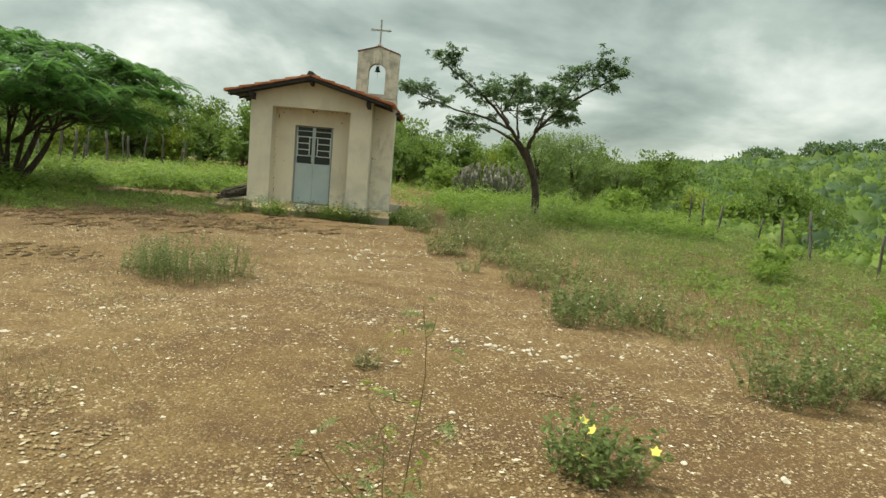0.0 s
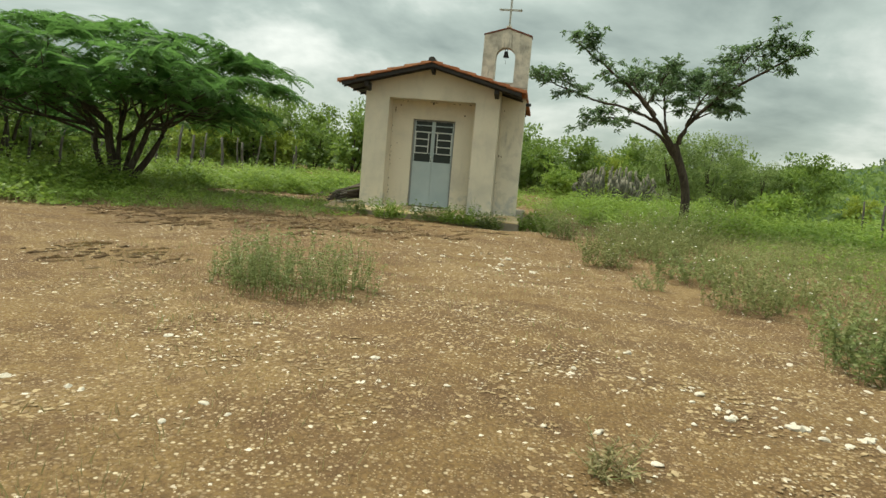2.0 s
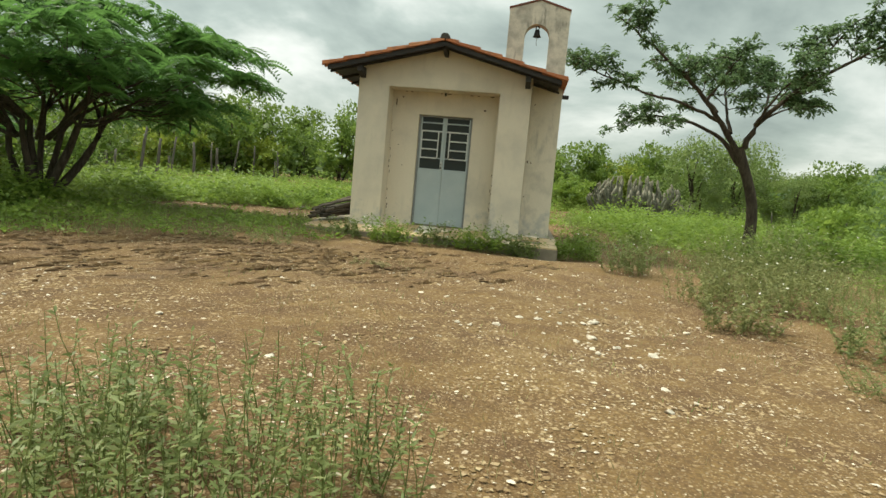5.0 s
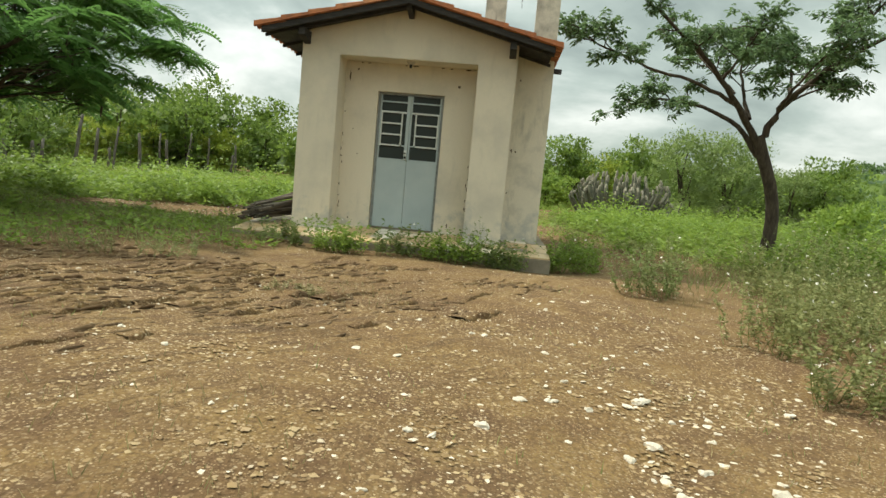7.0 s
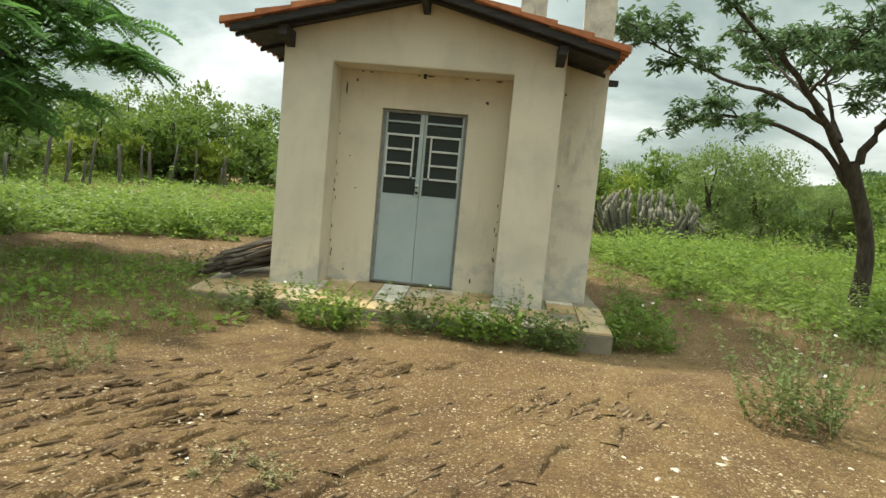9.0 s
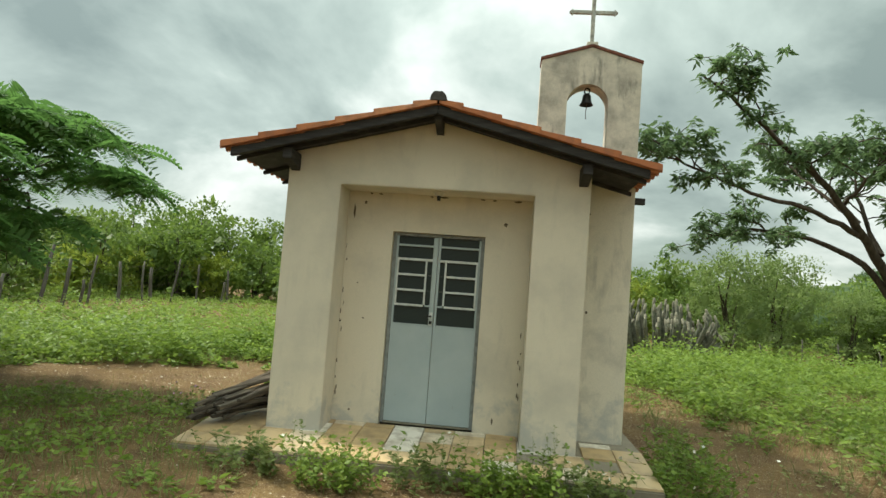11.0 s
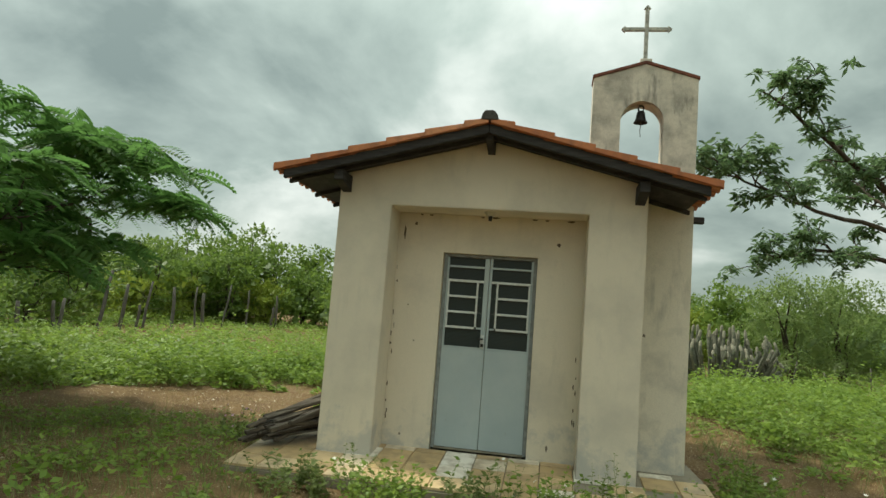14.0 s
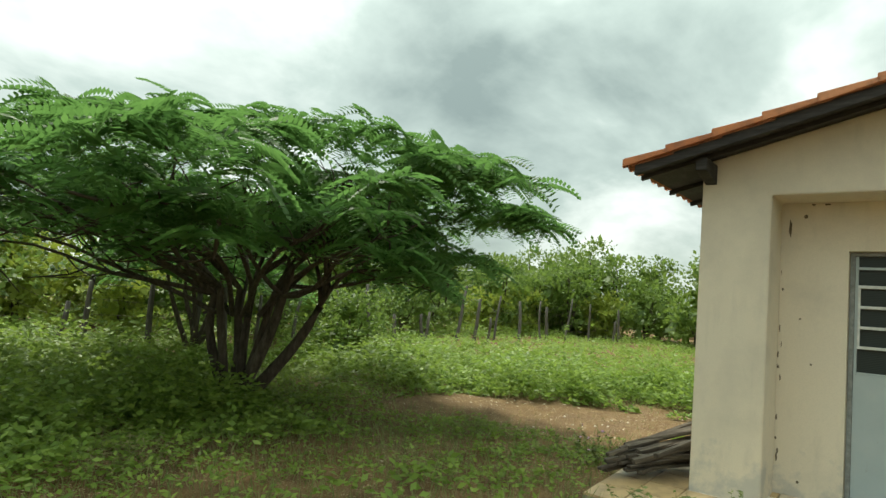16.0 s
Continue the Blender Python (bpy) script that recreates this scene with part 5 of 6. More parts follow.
def cover_leaves(name, label, mat, rng, n, area, hgt, leaf, weight, wid=0.5, per=26):
    """Many small leafy plants: each a dome of leaves round its own foot."""
    x, y = scatter(rng, n // per, *area, weight)
    k = len(x)
    c = np.clip(cover(x, y), 0.25, 1)
    h = hgt * (0.16 + 0.62 * clumpy(x * 1.5, y * 1.5) ** 1.5 + 0.30 * clumpy(x * 3.7 + 2, y * 3.9)) * c * np.exp(rng.normal(0, 0.32, k))
    r = (0.11 + 0.46 * h) * rng.uniform(0.7, 1.3, k)
    a = rng.uniform(0, 2 * np.pi, (k, per))
    q = np.sqrt(rng.uniform(0, 1, (k, per)))
    zz = (1 - 0.75 * q ** 2) * rng.uniform(0.35, 1.0, (k, per)) ** 0.7
    px, py = x[:, None] + r[:, None] * q * np.cos(a), y[:, None] + r[:, None] * q * np.sin(a)
    base = np.stack([px, py, height(px, py) + h[:, None] * zz], -1).reshape(-1, 3)
    a = (a + rng.normal(0, 0.6, a.shape)).ravel()
    way = np.stack([np.cos(a), np.sin(a), rng.uniform(-0.35, 0.6, len(a))], 1)
    ob = put(name, from_arrays(name, *leaf_arrays(base, way, leaf * rng.uniform(0.6, 1.35, len(a)), leaf * wid)), mat)
    tagged(ob, label, "plants", kind="stuff")


def blades(name, label, mat, rng, n, area, hgt, weight, wid=0.008):
    x, y = scatter(rng, n, *area, weight)
    base = np.stack([x, y, height(x, y) - 0.01], 1)
    a = rng.uniform(0, 2 * np.pi, len(x))
    tilt = rng.uniform(0.05, 0.6, len(x))
    way = np.stack([np.cos(a) * tilt, np.sin(a) * tilt, np.ones(len(x))], 1)
    up = np.stack([np.sin(a), -np.cos(a), np.zeros(len(x))], 1)
    ob = put(name, from_arrays(name, *leaf_arrays(base, way, hgt * rng.uniform(0.4, 1.3, len(x)), wid, up, 0.3)), mat)
    tagged(ob, label, "grass", kind="stuff")


def build_cover():
    rng = np.random.default_rng(31)
    cover_leaves("field_herbs", "lush bright green herbs filling the field", LEAF_FRESH, rng, 80000, (-16, 0.5, -2.5, 27), 0.42, 0.104, lambda x, y: cover(x, y) * np.where((x > -6) & (y < 2.5), 0.25, 0.85))
    cover_leaves("field_herbs", "lush bright green herbs filling the field", LEAF_FRESH, rng, 55000, (0.5, 17, 2.5, 27), 0.5, 0.092, lambda x, y: cover(x, y) * (0.5 + 0.4 * clumpy(x, y)))
    cover_leaves("field_mounds", "rounded leafy mounds of bright green herbs along the field's edge", LEAF_FRESH, rng, 150000, (-11.0, 0.6, 2.5, 12), 0.85, 0.105, lambda x, y: cover(x, y) * np.clip(clumpy(x * 1.9 + 1, y * 1.7) * 1.5 - 0.35, 0.05, 1) * smooth01(12.5, 7, y), 0.52, 64)
    cover_leaves("field_mounds", "rounded leafy mounds of bright green herbs beside the chapel", LEAF_FRESH, rng, 110000, (5.0, 13.5, 0.5, 13), 0.85, 0.105, lambda x, y: cover(x, y) * np.clip(clumpy(x * 1.6 + 2, y * 1.8) * 1.5 - 0.25, 0.05, 1), 0.52, 64)
    cover_leaves("fence_herbs", "green undergrowth along and beyond the stick fence", LEAF_FRESH, rng, 60000, (-34, -14, -16, 30), 0.75, 0.20, lambda x, y: 0.8 + 0 * x)
    cover_leaves("tree_weeds", "lush broad-leaved weeds round the spreading tree", LEAF_FRESH, rng, 125000, (-11.5, -3.0, -6.5, -0.6), 0.78, 0.100, lambda x, y: cover(x, y) * (0.2 + 0.8 * clumpy(x + 1, y + 2)) * smooth01(-3.0, -5.0, x), 0.55, 48)
    cover_leaves("shade_weeds", "leafy green weeds growing in the tree's shade", LEAF_FRESH, rng, 170000, (-13, 0.6, -12, 3.5), 0.50, 0.066, lambda x, y: cover(x, y) * (0.3 + 0.7 * clumpy(x * 0.8, y * 0.8)) * np.where(x < -2.5, 1.0, 0.55))
    cover_leaves("slope_weeds", "tangled grey-green weeds along the slope", LEAF_SAGE, rng, 150000, (4.5, 18, -24, 6), 0.42, 0.060, lambda x, y: cover(x, y) * (0.15 + 0.85 * clumpy(x + 3, y)))
    cover_leaves("slope_herbs", "fresh green creeping herbs on the slope", LEAF_FRESH, rng, 65000, (7.0, 19, -27, 8), 0.36, 0.085, lambda x, y: cover(x, y) * smooth01(7.5, 10, x) * 0.8)
    blades("grass", "thin green grass on the yard's edge", GRASS, rng, 60000, (-9, 1, -10, 8), 0.20, lambda x, y: cover(x, y) * 0.8)
    blades("grass", "thin green grass on the slope", GRASS, rng, 62000, (4.5, 16, -27, 12), 0.34, lambda x, y: cover(x, y) * 0.75)
    blades("dry_grass", "sparse short dry grass in the gravel", DRY_GRASS, rng, 60000, (-7, 9, -17, 8), 0.07, lambda x, y: (1 - cover(x, y)) * np.clip(clumpy(x * 0.9 + 5, y * 0.9) - 0.62, 0, 1) * 2.2, 0.005)
    blades("dry_grass", "sparse short dry grass in the gravel", GRASS, rng, 30000, (-7, 9, -17, 8), 0.06, lambda x, y: (1 - cover(x, y)) * np.clip(clumpy(x * 1.3 + 2, y * 1.3) - 0.72, 0, 1) * 2.0, 0.006)
    blades("dry_grass", "patch of short dry grass in the gravel", DRY_GRASS, rng, 9000, (1.0, 4.4, -15.2, -12.2), 0.085, lambda x, y: np.exp(-((x - 2.6) / 0.65) ** 2 - ((y + 13.7) / 0.5) ** 2) * (0.3 + 0.7 * clumpy(x * 6, y * 6)), 0.005)


def flower_mesh(mat, r=0.02):
    vs, fs = [(0, 0, 0.004)], []
    for k in range(10):
        t = 2 * math.pi * k / 10
        rr = r if k % 2 == 0 else r * 0.62
        vs.append((rr * math.cos(t), rr * math.sin(t), 0.008 if k % 2 == 0 else 0.0))
    for k in range(10):
        fs.append((0, 1 + k, 1 + (k + 1) % 10))
    me = from_arrays("flower", vs, fs)
    me.materials.append(mat)
    return me


FLOWERS = {}


def weed(name, label, at, rx, ry, tall, stems, mat, seed, leaf=0.05, per=16, flowers=0, petal=None, wid=0.45, lean=0.35, droop=0.0, size=0.02):
    rng = np.random.default_rng(seed)
    x, y = at
    t = thing(name, label, "plant", (x, y, float(height(x, y)) - 0.01))
    wood, lb, lw, tips = [], [], [], []
    for k in range(stems):
        a, r = rng.uniform(0, 2 * np.pi), math.sqrt(rng.uniform(0, 1))
        b = np.array([rx * r * math.cos(a), ry * r * math.sin(a), 0.0])
        h = tall * rng.uniform(0.45, 1.1)
        e = b + np.array([rng.normal(0, lean) * h, rng.normal(0, lean) * h, h])
        p = bend(b, e, 0, 6, 0.02 * h, rng)
        wood.append(tube_arrays(p, np.linspace(0.0030, 0.0012, 6) * (0.7 + 0.5 * tall), 3))
        s = rng.uniform(0.12, 1.0, per)
        i = np.minimum((s * 5).astype(int), 4)
        fr = (s * 5 - i)[:, None]
        lb.append(p[i] * (1 - fr) + p[i + 1] * fr)
        aa = rng.uniform(0, 2 * np.pi, per)
        lw.append(np.stack([np.cos(aa), np.sin(aa), rng.uniform(-0.2, 0.7, per) - droop], 1))
        tips.append(p[-1])
    tagged(put("stalk", from_arrays("stalk", *join_arrays(wood)), OLD_WOOD if tall > 0.75 and stems < 8 else LEAF_WEED, t), kind="stuff")
    lb, lw = np.concatenate(lb), np.concatenate(lw)
    tagged(put("foliage", from_arrays("foliage", *leaf_arrays(lb, lw, leaf * rng.uniform(0.6, 1.3, len(lb)), leaf * wid)), mat, t), kind="stuff")
    if flowers:
        if (petal.name, size) not in FLOWERS:
            FLOWERS[petal.name, size] = flower_mesh(petal, size)
        for k in range(flowers):
            p = tips[k % len(tips)]
            o = new("flower", FLOWERS[petal.name, size])
            o.parent = t
            o.matrix_basis = pose(p[0], p[1], p[2] + 0.004, rng.uniform(-50, 50) + 35, rng.uniform(-30, 30), rng.uniform(0, 360))
    return t


def build_sapling():
    """A thin sapling whose side shoots end in small feathery leaves."""
    rng = np.random.default_rng(141)
    x, y = 4.97, -14.92
    t = thing("sapling", "thin yellow-green sapling with sparse feathery leaves on the gravel", "plant", (x, y, float(height(x, y)) - 0.01))
    for e, r0, shoots in (((0.06, 0.04, 1.02), 0.0048, 12), ((-0.30, 0.05, 0.46), 0.0042, 6), ((-0.12, 0.10, 0.60), 0.0036, 7)):
        stem = bend((rng.normal(0, 0.01), 0, 0), e, 0, 9, 0.02, rng)
        put("stalk", from_arrays("stalk", *tube_arrays(stem, np.linspace(r0, 0.0014, 9), 5)), SAPLING_BARK, t, "thin bare brownish stem")
        for k in range(shoots):
            s = 0.12 + 0.85 * k / (shoots - 1)
            p = stem[min(int(s * 8), 7)] * (1 - (s * 8) % 1) + stem[min(int(s * 8) + 1, 8)] * ((s * 8) % 1)
            a = 2.4 * k + rng.normal(0, 0.3)
            L = (0.30 - 0.20 * s) * rng.uniform(0.7, 1.15)
            q = bend(p, p + np.array([math.cos(a) * L, math.sin(a) * L, L * rng.uniform(0.45, 1.0)]), 0, 6, 0.012, rng)
            shoot = put("shoot", from_arrays("shoot", *tube_arrays(q, np.linspace(0.002, 0.0009, 6), 4)), SAPLING_BARK, t)
            n = 2 + int(7 * L)
            aa = a + rng.normal(0, 0.9, n)
            way = np.stack([np.cos(aa), np.sin(aa), rng.uniform(-0.3, 0.5, n)], 1)
            v, f = frond_arrays(rng, q[rng.integers(2, 6, n)], way, rng.uniform(0.05, 0.09, n), 6, 0.15, 0.007)
            tagged(put("foliage", from_arrays("foliage", v, f), LEAF_WEED if k % 3 else LEAF_YELLOW, shoot), kind="stuff")


def build_weeds():
    weed("grass_clump", "wide clump of thin upright green weeds in the yard", (2.38, -10.0), 0.66, 0.5, 0.50, 165, GRASS, 1, 0.040, 22, 0, None, 0.30, 0.17)
    weed("grass_clump", "wide clump of thin upright green weeds in the yard", (1.85, -9.8), 0.4, 0.35, 0.32, 80, GRASS, 2, 0.04, 18, 0, None, 0.32, 0.22)
    # plants at the platform's foot
    for i, (x, y, rx, h, n, fl) in enumerate([(1.05, -1.15, 0.38, 0.34, 60, 3), (1.75, -0.95, 0.25, 0.3, 26, 4), (2.55, -0.98, 0.5, 0.32, 70, 5), (3.25, -0.9, 0.28, 0.30, 40, 6), (4.2, -0.35, 0.42, 0.34, 60, 5), (0.2, -1.0, 0.35, 0.26, 30, 0), (4.35, 0.6, 0.4, 0.4, 50, 0)]):
        weed("flowering_weed", "low leafy weed with small white flowers at the platform's edge", (x, y), rx, 0.24, h * 1.3, int(n * 1.2), LEAF_WEED if i % 2 else LEAF_FRESH, 40 + i, 0.062, 16, fl, PETAL_WHITE, 0.5, 0.4)
    for i, (x, y, h) in enumerate([(2.9, -0.83, 0.70), (0.62, -0.80, 0.5), (2.75, -0.86, 0.6), (3.05, -0.9, 0.5)]):
        weed("tall_weed", "thin tall weed with tiny leaves before the pier", (x, y), 0.06, 0.06, h, 4, LEAF_WEED, 60 + i, 0.04, 24, 0, None, 0.45, 0.12)
    weed("pink_flowered_weed", "weed with small pale pink flowers beside the boards", (-1.35, 0.9), 0.35, 0.25, 0.34, 32, LEAF_WEED, 70, 0.05, 14, 9, PETAL_PINK, 0.45, 0.3)
    # bushy weeds along the right of the yard
    spots = [(4.65, -2.85, 0.38, 0.62, 55), (5.35, -4.6, 0.5, 0.55, 60), (5.9, -3.9, 0.45, 0.5, 45), (6.73, -10.4, 0.45, 0.5, 60), (7.5, -10.1, 0.3, 0.42, 32), (7.0, -9.6, 0.5, 0.4, 46), (7.95, -12.35, 0.38, 0.55, 60), (8.6, -12.0, 0.4, 0.5, 46),
             (5.3, -5.75, 0.35, 0.42, 40), (6.3, -6.4, 0.5, 0.45, 46), (6.4, -8.2, 0.45, 0.48, 46), (6.9, -7.4, 0.5, 0.5, 46), (7.3, -0.9, 0.55, 0.8, 60), (6.9, -2.6, 0.5, 0.75, 60), (6.4, -1.6, 0.35, 0.6, 40), (7.6, 0.9, 0.5, 0.8, 55), (8.9, 1.8, 0.6, 0.8, 55), (6.2, -4.6, 0.4, 0.55, 46)]
    for i, (x, y, r, h, n) in enumerate(spots):
        weed("bushy_weed", "straggly grey-green weed with tiny white blooms", (x, y), r, r * 0.85, h, n, LEAF_SAGE if i % 3 else GRASS, 100 + i, 0.042, 34, 9 + i % 5, PETAL_WHITE, 0.5, 0.42, 0.1, 0.014)
    weed("yellow_flowered_weed", "low leafy weed with pale yellow flowers on the gravel", (5.98, -14.0), 0.24, 0.2, 0.32, 46, LEAF_WEED, 140, 0.05, 18, 5, PETAL_YELLOW, 0.5, 0.4, 0, 0.03)
    build_sapling()
    for i, (x, y, r, h) in enumerate([(4.63, -12.66, 0.1, 0.14), (-0.25, -3.2, 0.35, 0.24), (-0.9, -3.5, 0.3, 0.2), (1.5, -4.4, 0.3, 0.06), (-2.8, 0.7, 0.35, 0.3), (-1.9, -1.4, 0.4, 0.3), (-3.4, -3.3, 0.45, 0.3), (5.6, -7.4, 0.2, 0.2)]):
        weed("small_weed", "small low weed growing through the gravel", (x, y), r, r * 0.8, h, 16 + int(60 * r), GRASS if i % 3 == 1 else DRY_GRASS, 160 + i, 0.04, 16, 0, None, 0.22, 0.5)


# ---- stones ----


def stone_arrays(rng, n, size, flat=0.42):
    """Rough pebbles sunk to their waist, n x 5 vertices."""
    o = np.array([(1, 0, 0), (-1, 0, 0), (0, 1, 0), (0, -1, 0), (0, 0, 1)], float)
    v = o[None] * rng.uniform(0.55, 1.3, (n, 5, 1)) + rng.normal(size=(n, 5, 3)) * 0.14
    v[:, :, 2] *= flat
    a = rng.uniform(0, 2 * np.pi, n)
    c, s = np.cos(a)[:, None], np.sin(a)[:, None]
    st = rng.uniform(0.8, 1.5, (n, 1))
    x, y = v[:, :, 0] * st, v[:, :, 1]
    v = np.stack([x * c - y * s, x * s + y * c, v[:, :, 2]], -1) * np.broadcast_to(size, n)[:, None, None]
    f = np.array([(0, 2, 4), (2, 1, 4), (1, 3, 4), (3, 0, 4)])
    fs = (np.arange(n)[:, None, None] * 5 + f[None]).reshape(-1, 3)
    return v, fs


def build_gravel():
    rng = np.random.default_rng(17)

    def dense(x, y):
        band = 0.55 + 0.45 * clumpy(x * 0.7 + 1.0, y * 0.8 + 0.5)
        near = smooth01(-3, -11, y) * 0.6 + 0.45
        pale = np.exp(-((x - 4.3) / 1.3) ** 2 - ((y + 6.8) / 1.7) ** 2) + np.exp(-((x - 5.4) / 1.6) ** 2 - ((y + 11.8) / 0.6) ** 2)
        left = 1.6 * np.exp(-((x + 2.7) / 2.8) ** 2 - ((y - 3.4 - 0.45 * (x + 2.7)) / 1.7) ** 2)
        return np.clip(band * near + 0.6 * pale + left, 0, 1) * (1 - 0.85 * cover(x, y))

    yard, start, middle = (-7.5, 9.5, -17.6, 8), (0.2, 9.0, -15.8, -9.5), (-0.5, 6.0, -9.5, -3.5)
    brown, pale = "brown and tan gravel strewn over the yard", "pale quartz pebbles strewn over the yard"
    for name, n, area, mat, lo, hi, label in (("gravel", 70000, yard, PEBBLE, 0.006, 0.021, brown), ("pale_gravel", 20000, yard, QUARTZ, 0.005, 0.018, pale), ("gravel", 36000, start, PEBBLE, 0.005, 0.017, brown), ("pale_gravel", 4200, start, QUARTZ, 0.005, 0.017, pale),
                                              ("gravel", 22000, middle, PEBBLE, 0.005, 0.018, brown), ("pale_gravel", 3000, middle, QUARTZ, 0.005, 0.016, pale)):
        x, y = scatter(rng, n, *area, dense)
        size = lo * np.exp(rng.uniform(0, math.log(hi / lo), len(x)))
        v, f = stone_arrays(rng, len(x), size)
        v = v + np.stack([x, y, height(x, y) - size * 0.04], 1)[:, None]
        ob = put(name, from_arrays(name, v.reshape(-1, 3), f), mat)
        tagged(ob, label, "gravel", kind="stuff")
    # small flakes of schist breaking through the soil, all with one strike and dip
    n = 2600
    c = np.array(OUTCROPS)[rng.integers(0, len(OUTCROPS), n)]
    q = c[:, :2] + rng.normal(size=(n, 2)) * c[:, 2:3] * 0.85
    q = q[cover(q[:, 0], q[:, 1]) < 0.4]
    pieces = [flake_arrays(rng, 0.012 * math.exp(rng.uniform(0, 2.0)), x, y) for x, y in q]
    tagged(put("rock_flakes", from_arrays("rock_flakes", *join_arrays(pieces)), SLATE), "thin brown schist flakes breaking through the soil", "rock", kind="stuff")


OUTCROPS = [(-0.6, -4.6, 0.5), (0.7, -3.6, 0.45), (1.6, -2.7, 0.35), (0.2, -5.4, 0.45), (1.0, -4.7, 0.4), (-1.6, -5.6, 0.6), (0.3, -9.4, 0.35), (0.6, -6.2, 0.4), (1.5, -5.4, 0.35), (-0.8, -6.4, 0.5), (3.3, -2.9, 0.3), (0.0, -3.8, 0.5), (-1.7, -4.7, 0.5), (-2.4, -5.4, 0.5), (-0.9, -3.7, 0.4), (2.3, -4.2, 0.4)]
STRIKE = radians(58)


def flake_arrays(rng, L, x, y):
    """One thin slab: long along the strike, tilted so that its lower lip stands proud."""
    k = 6
    a = np.linspace(0, 2 * np.pi, k, endpoint=False) + rng.uniform(0, 1)
    r = rng.uniform(0.4, 1.25, k)
    u, w = L * r * np.cos(a), L * rng.uniform(0.35, 0.7) * r * np.sin(a)
    t = L * rng.uniform(0.10, 0.2) + 0.003
    dip = radians(rng.uniform(20, 46))
    st = STRIKE + rng.normal(0, 0.16)
    top = np.stack([u, w * math.cos(dip), -w * math.sin(dip)], 1)
    low = top * np.array([0.92, 0.92, 1]) - np.array([0, 0, t])
    v = np.concatenate([top, low])
    c, s = math.cos(st), math.sin(st)
    v = np.stack([v[:, 0] * c - v[:, 1] * s, v[:, 0] * s + v[:, 1] * c, v[:, 2]], 1)
    v = v + np.array([x, y, float(height(x, y)) + L * 0.03])
    mid_t, mid_b = v[:k].mean(0), v[k:].mean(0)
    v = np.concatenate([v, [mid_t + (0, 0, 0.08 * L)], [mid_b]])
    fs = []
    for i in range(k):
        n = (i + 1) % k
        fs += [(i, n, 2 * k), (k + n, k + i, 2 * k + 1), (i, k + i, n), (n, k + i, k + n)]
    return v, np.array(fs)


def build_ledges():
    """Jagged lips of bedded schist and crusted soil: a gentle back and a steep, broken front."""
    rng = np.random.default_rng(41)
    for k in range(190):
        ox, oy, sd = OUTCROPS[k % len(OUTCROPS)]
        x, y = ox + rng.normal(0, sd * 1.1), oy + rng.normal(0, sd * 0.9)
        if cover(x, y) > 0.4 or y > -1.6:
            continue
        L, tall = 0.14 * math.exp(rng.uniform(0, 1.5)), rng.uniform(0.014, 0.042)
        n = max(7, int(L / 0.035))
        st = STRIKE + 0.16 + rng.normal(0, 0.13)
        u = np.linspace(-L / 2, L / 2, n)
        jag = np.cumsum(rng.normal(0, 0.012, n))
        env = np.sin(np.pi * np.linspace(0.06, 0.94, n)) ** 0.6
        h = tall * env * rng.uniform(0.45, 1.2, n)
        rows = []
        for off, lift in ((-0.012, -0.35), (0.004, 0.72), (0.016, 1.0), (0.07 + 0.05 * rng.uniform(), 0.55), (0.17 + 0.1 * rng.uniform(), -0.25)):
            w = jag + off + rng.normal(0, 0.005, n)
            px, py = x + u * math.cos(st) - w * math.sin(st), y + u * math.sin(st) + w * math.cos(st)
            rows.append(np.stack([px, py, height(px, py) + h * lift - (0.004 if lift < 0 else 0)], 1))
        v = np.stack(rows, 0).reshape(-1, 3)
        f = [(r * n + i, r * n + i + 1, (r + 1) * n + i + 1, (r + 1) * n + i) for r in range(4) for i in range(n - 1)]
        tagged(put("rock_ledge", from_arrays("rock_ledge", v, f), SOIL), "jagged soil-crusted ledge of bedded schist", "rock", "schist outcrop")


def build_slabs():
    rng = np.random.default_rng(77)
    for k in range(56):
        ox, oy, sd = OUTCROPS[k % len(OUTCROPS)]
        x, y = ox + rng.normal(0, sd), oy + rng.normal(0, sd)
        if cover(x, y) > 0.4 or (-0.9 < x < 4.1 and y > -0.95):
            continue
        v, f = flake_arrays(rng, 0.026 * math.exp(rng.uniform(0, 1.0)), x, y)
        o = put("schist_rock", from_arrays("schist_rock", v, f), SLATE)
        tagged(o, "flaky brown schist rock tilting out of the soil", "rock", "schist outcrop")


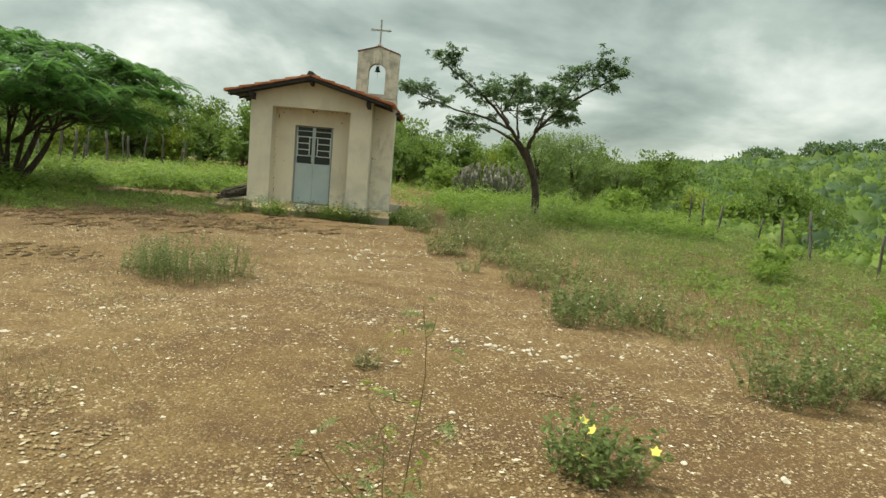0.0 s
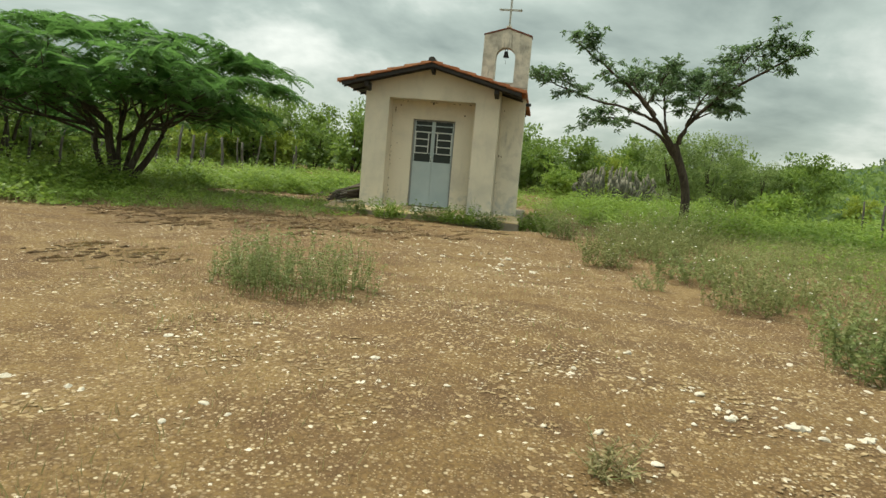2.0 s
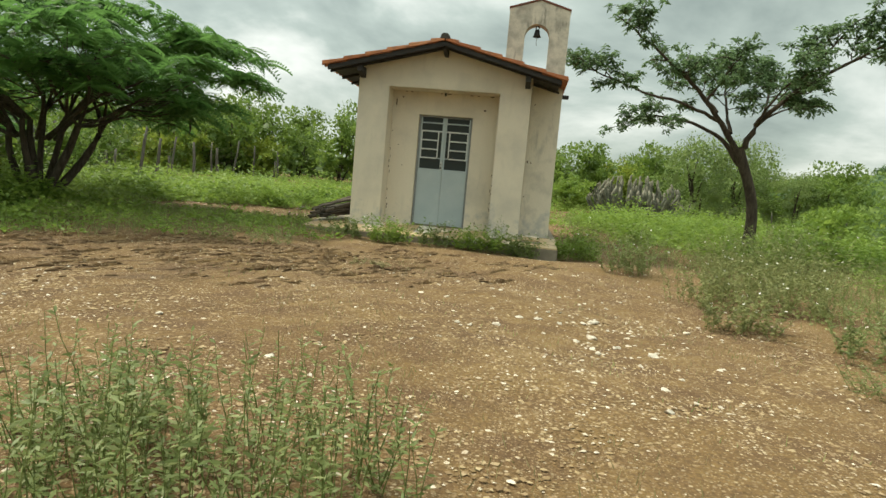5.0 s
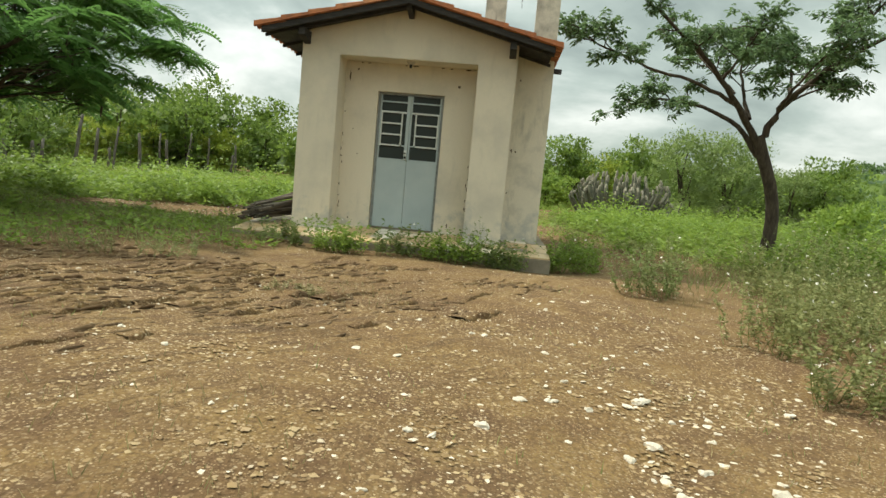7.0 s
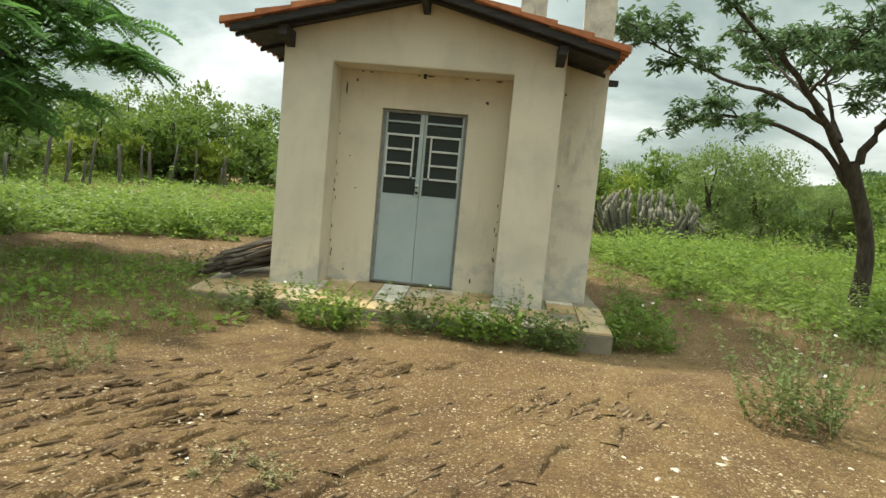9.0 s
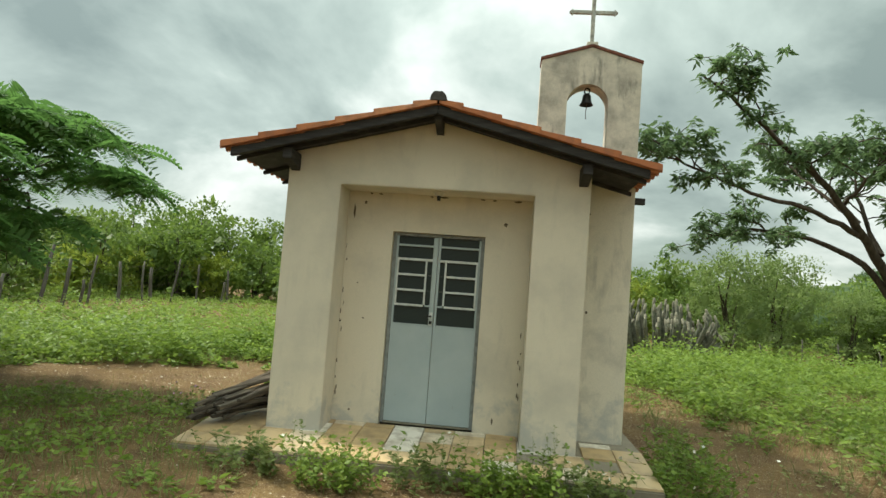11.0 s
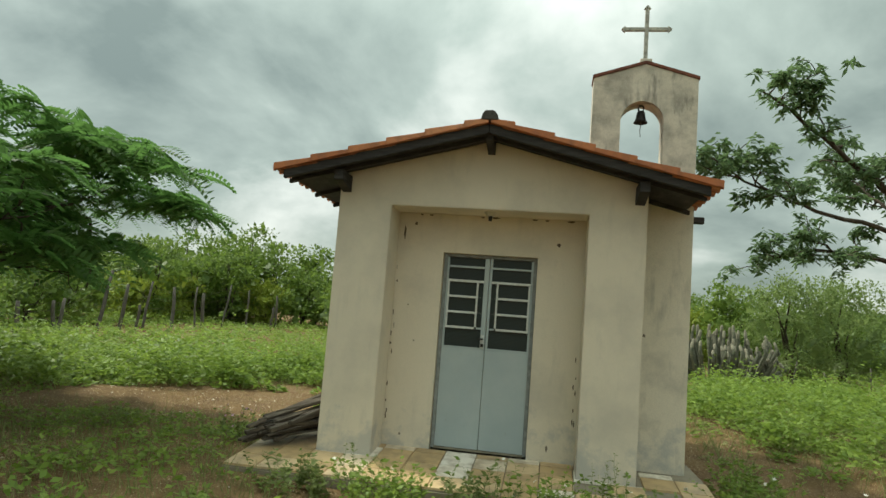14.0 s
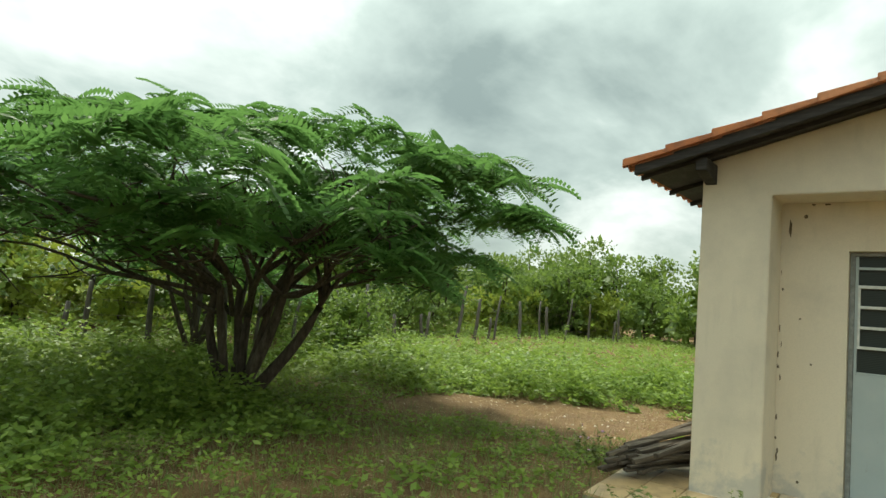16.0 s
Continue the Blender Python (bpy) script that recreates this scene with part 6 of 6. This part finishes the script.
def build_stones():
    rng = np.random.default_rng(23)
    shapes = []
    for k in range(8):
        bm = bmesh.new()
        bmesh.ops.create_icosphere(bm, subdivisions=2, radius=1)
        for cut in range(7):
            d = Vector(rng.normal(size=3)).normalized()
            for v in bm.verts:
                over = v.co.dot(d) - rng.uniform(0.62, 0.66)
                if over > 0:
                    v.co -= d * over
        for v in bm.verts:
            q = Vector(v.co) * 1.3 + Vector((k * 7.1, 0, 0))
            v.co *= 1 + 0.45 * noise.noise(q) + 0.22 * noise.noise(q * 2.7)
            v.co.z *= 0.55
        me = bpy.data.meshes.new("stone")
        bm.to_mesh(me)
        bm.free()
        me.materials.append(QUARTZ)
        shapes.append(me)
    named = [(4.4, -13.49, 0.055), (5.25, -13.42, 0.045), (4.48, -13.84, 0.05), (7.87, -11.04, 0.07), (6.27, -12.0, 0.06), (7.09, -13.86, 0.075), (5.6, -11.86, 0.10), (6.24, -11.9, 0.06), (5.3, -11.86, 0.055), (4.63, -12.24, 0.05),
             (3.12, -6.9, 0.07), (3.86, -6.75, 0.09), (3.29, -6.46, 0.06), (3.43, -6.41, 0.05), (3.93, -5.29, 0.06), (4.04, -6.94, 0.05), (2.83, -7.12, 0.04), (2.93, -7.12, 0.04), (4.28, -7.07, 0.09), (4.76, -6.0, 0.06), (3.64, -3.88, 0.06), (2.53, -11.18, 0.035), (3.91, -6.2, 0.08), (4.17, -7.99, 0.08)]
    for k in range(300):
        c = [(4.2, -6.9, 0.9, 1.1), (5.5, -11.8, 1.1, 0.5), (4.5, -12.6, 2.2, 1.4), (2.6, -7, 2.2, 2.5), (5.6, -11.8, 0.4, 0.14), (4.2, -7.0, 0.5, 0.7), (-2.6, 3.4, 1.5, 0.9), (4.6, -4.6, 1.0, 1.0)][k % 8]
        x, y = c[0] + rng.normal(0, c[2]), c[1] + rng.normal(0, c[3])
        if cover(x, y) > 0.6 or (-0.9 < x < 4.1 and -0.9 < y < 5):
            continue
        named.append((x, y, 0.024 * math.exp(rng.uniform(0, 0.9))))
    for x, y, s in named:
        o = new("stone", shapes[rng.integers(8)])
        s *= 0.53
        o.matrix_basis = pose(x, y, float(height(x, y)) - 0.02 * s, rng.uniform(-12, 12), rng.uniform(-12, 12), rng.uniform(0, 360)) @ Matrix.Diagonal((s * rng.uniform(0.8, 1.25), s, s * rng.uniform(0.7, 1.1), 1))
        tagged(o, "pale quartz stone lying on the gravel" if s > 0.03 else "small pale stone lying on the gravel", "stone", "scattered stones")


build_feather_tree()
build_small_feather_tree()
build_sparse_tree()
build_cactus()
build_fence("stick_fence", "rough grey stick fence with wire along the field", [(-12.7 + 0.35 * math.sin(1.7 * k) + 0.035 * max(0.0, k - 24) ** 2, -10 + 1.05 * k + 0.25 * math.sin(2.9 * k)) for k in range(33)], 1.7, 2)
build_fence("post_fence", "rough wooden post and wire fence down the slope", [(15.5 + 0.3 * math.sin(2.1 * k), -16 + 2.0 * k) for k in range(14)], 1.1, 3)
build_fence("garden_fence", "low stick fence before the thorn trees", [(8.2 + 1.1 * k, 14.4 - 0.12 * k) for k in range(7)], 0.75, 4, 2)
build_scrub()
build_far_scrub()
build_far_trees()
build_slope_scrub()
build_weeds()
build_stones()
build_cover()
build_gravel()
build_ledges()
build_slabs()
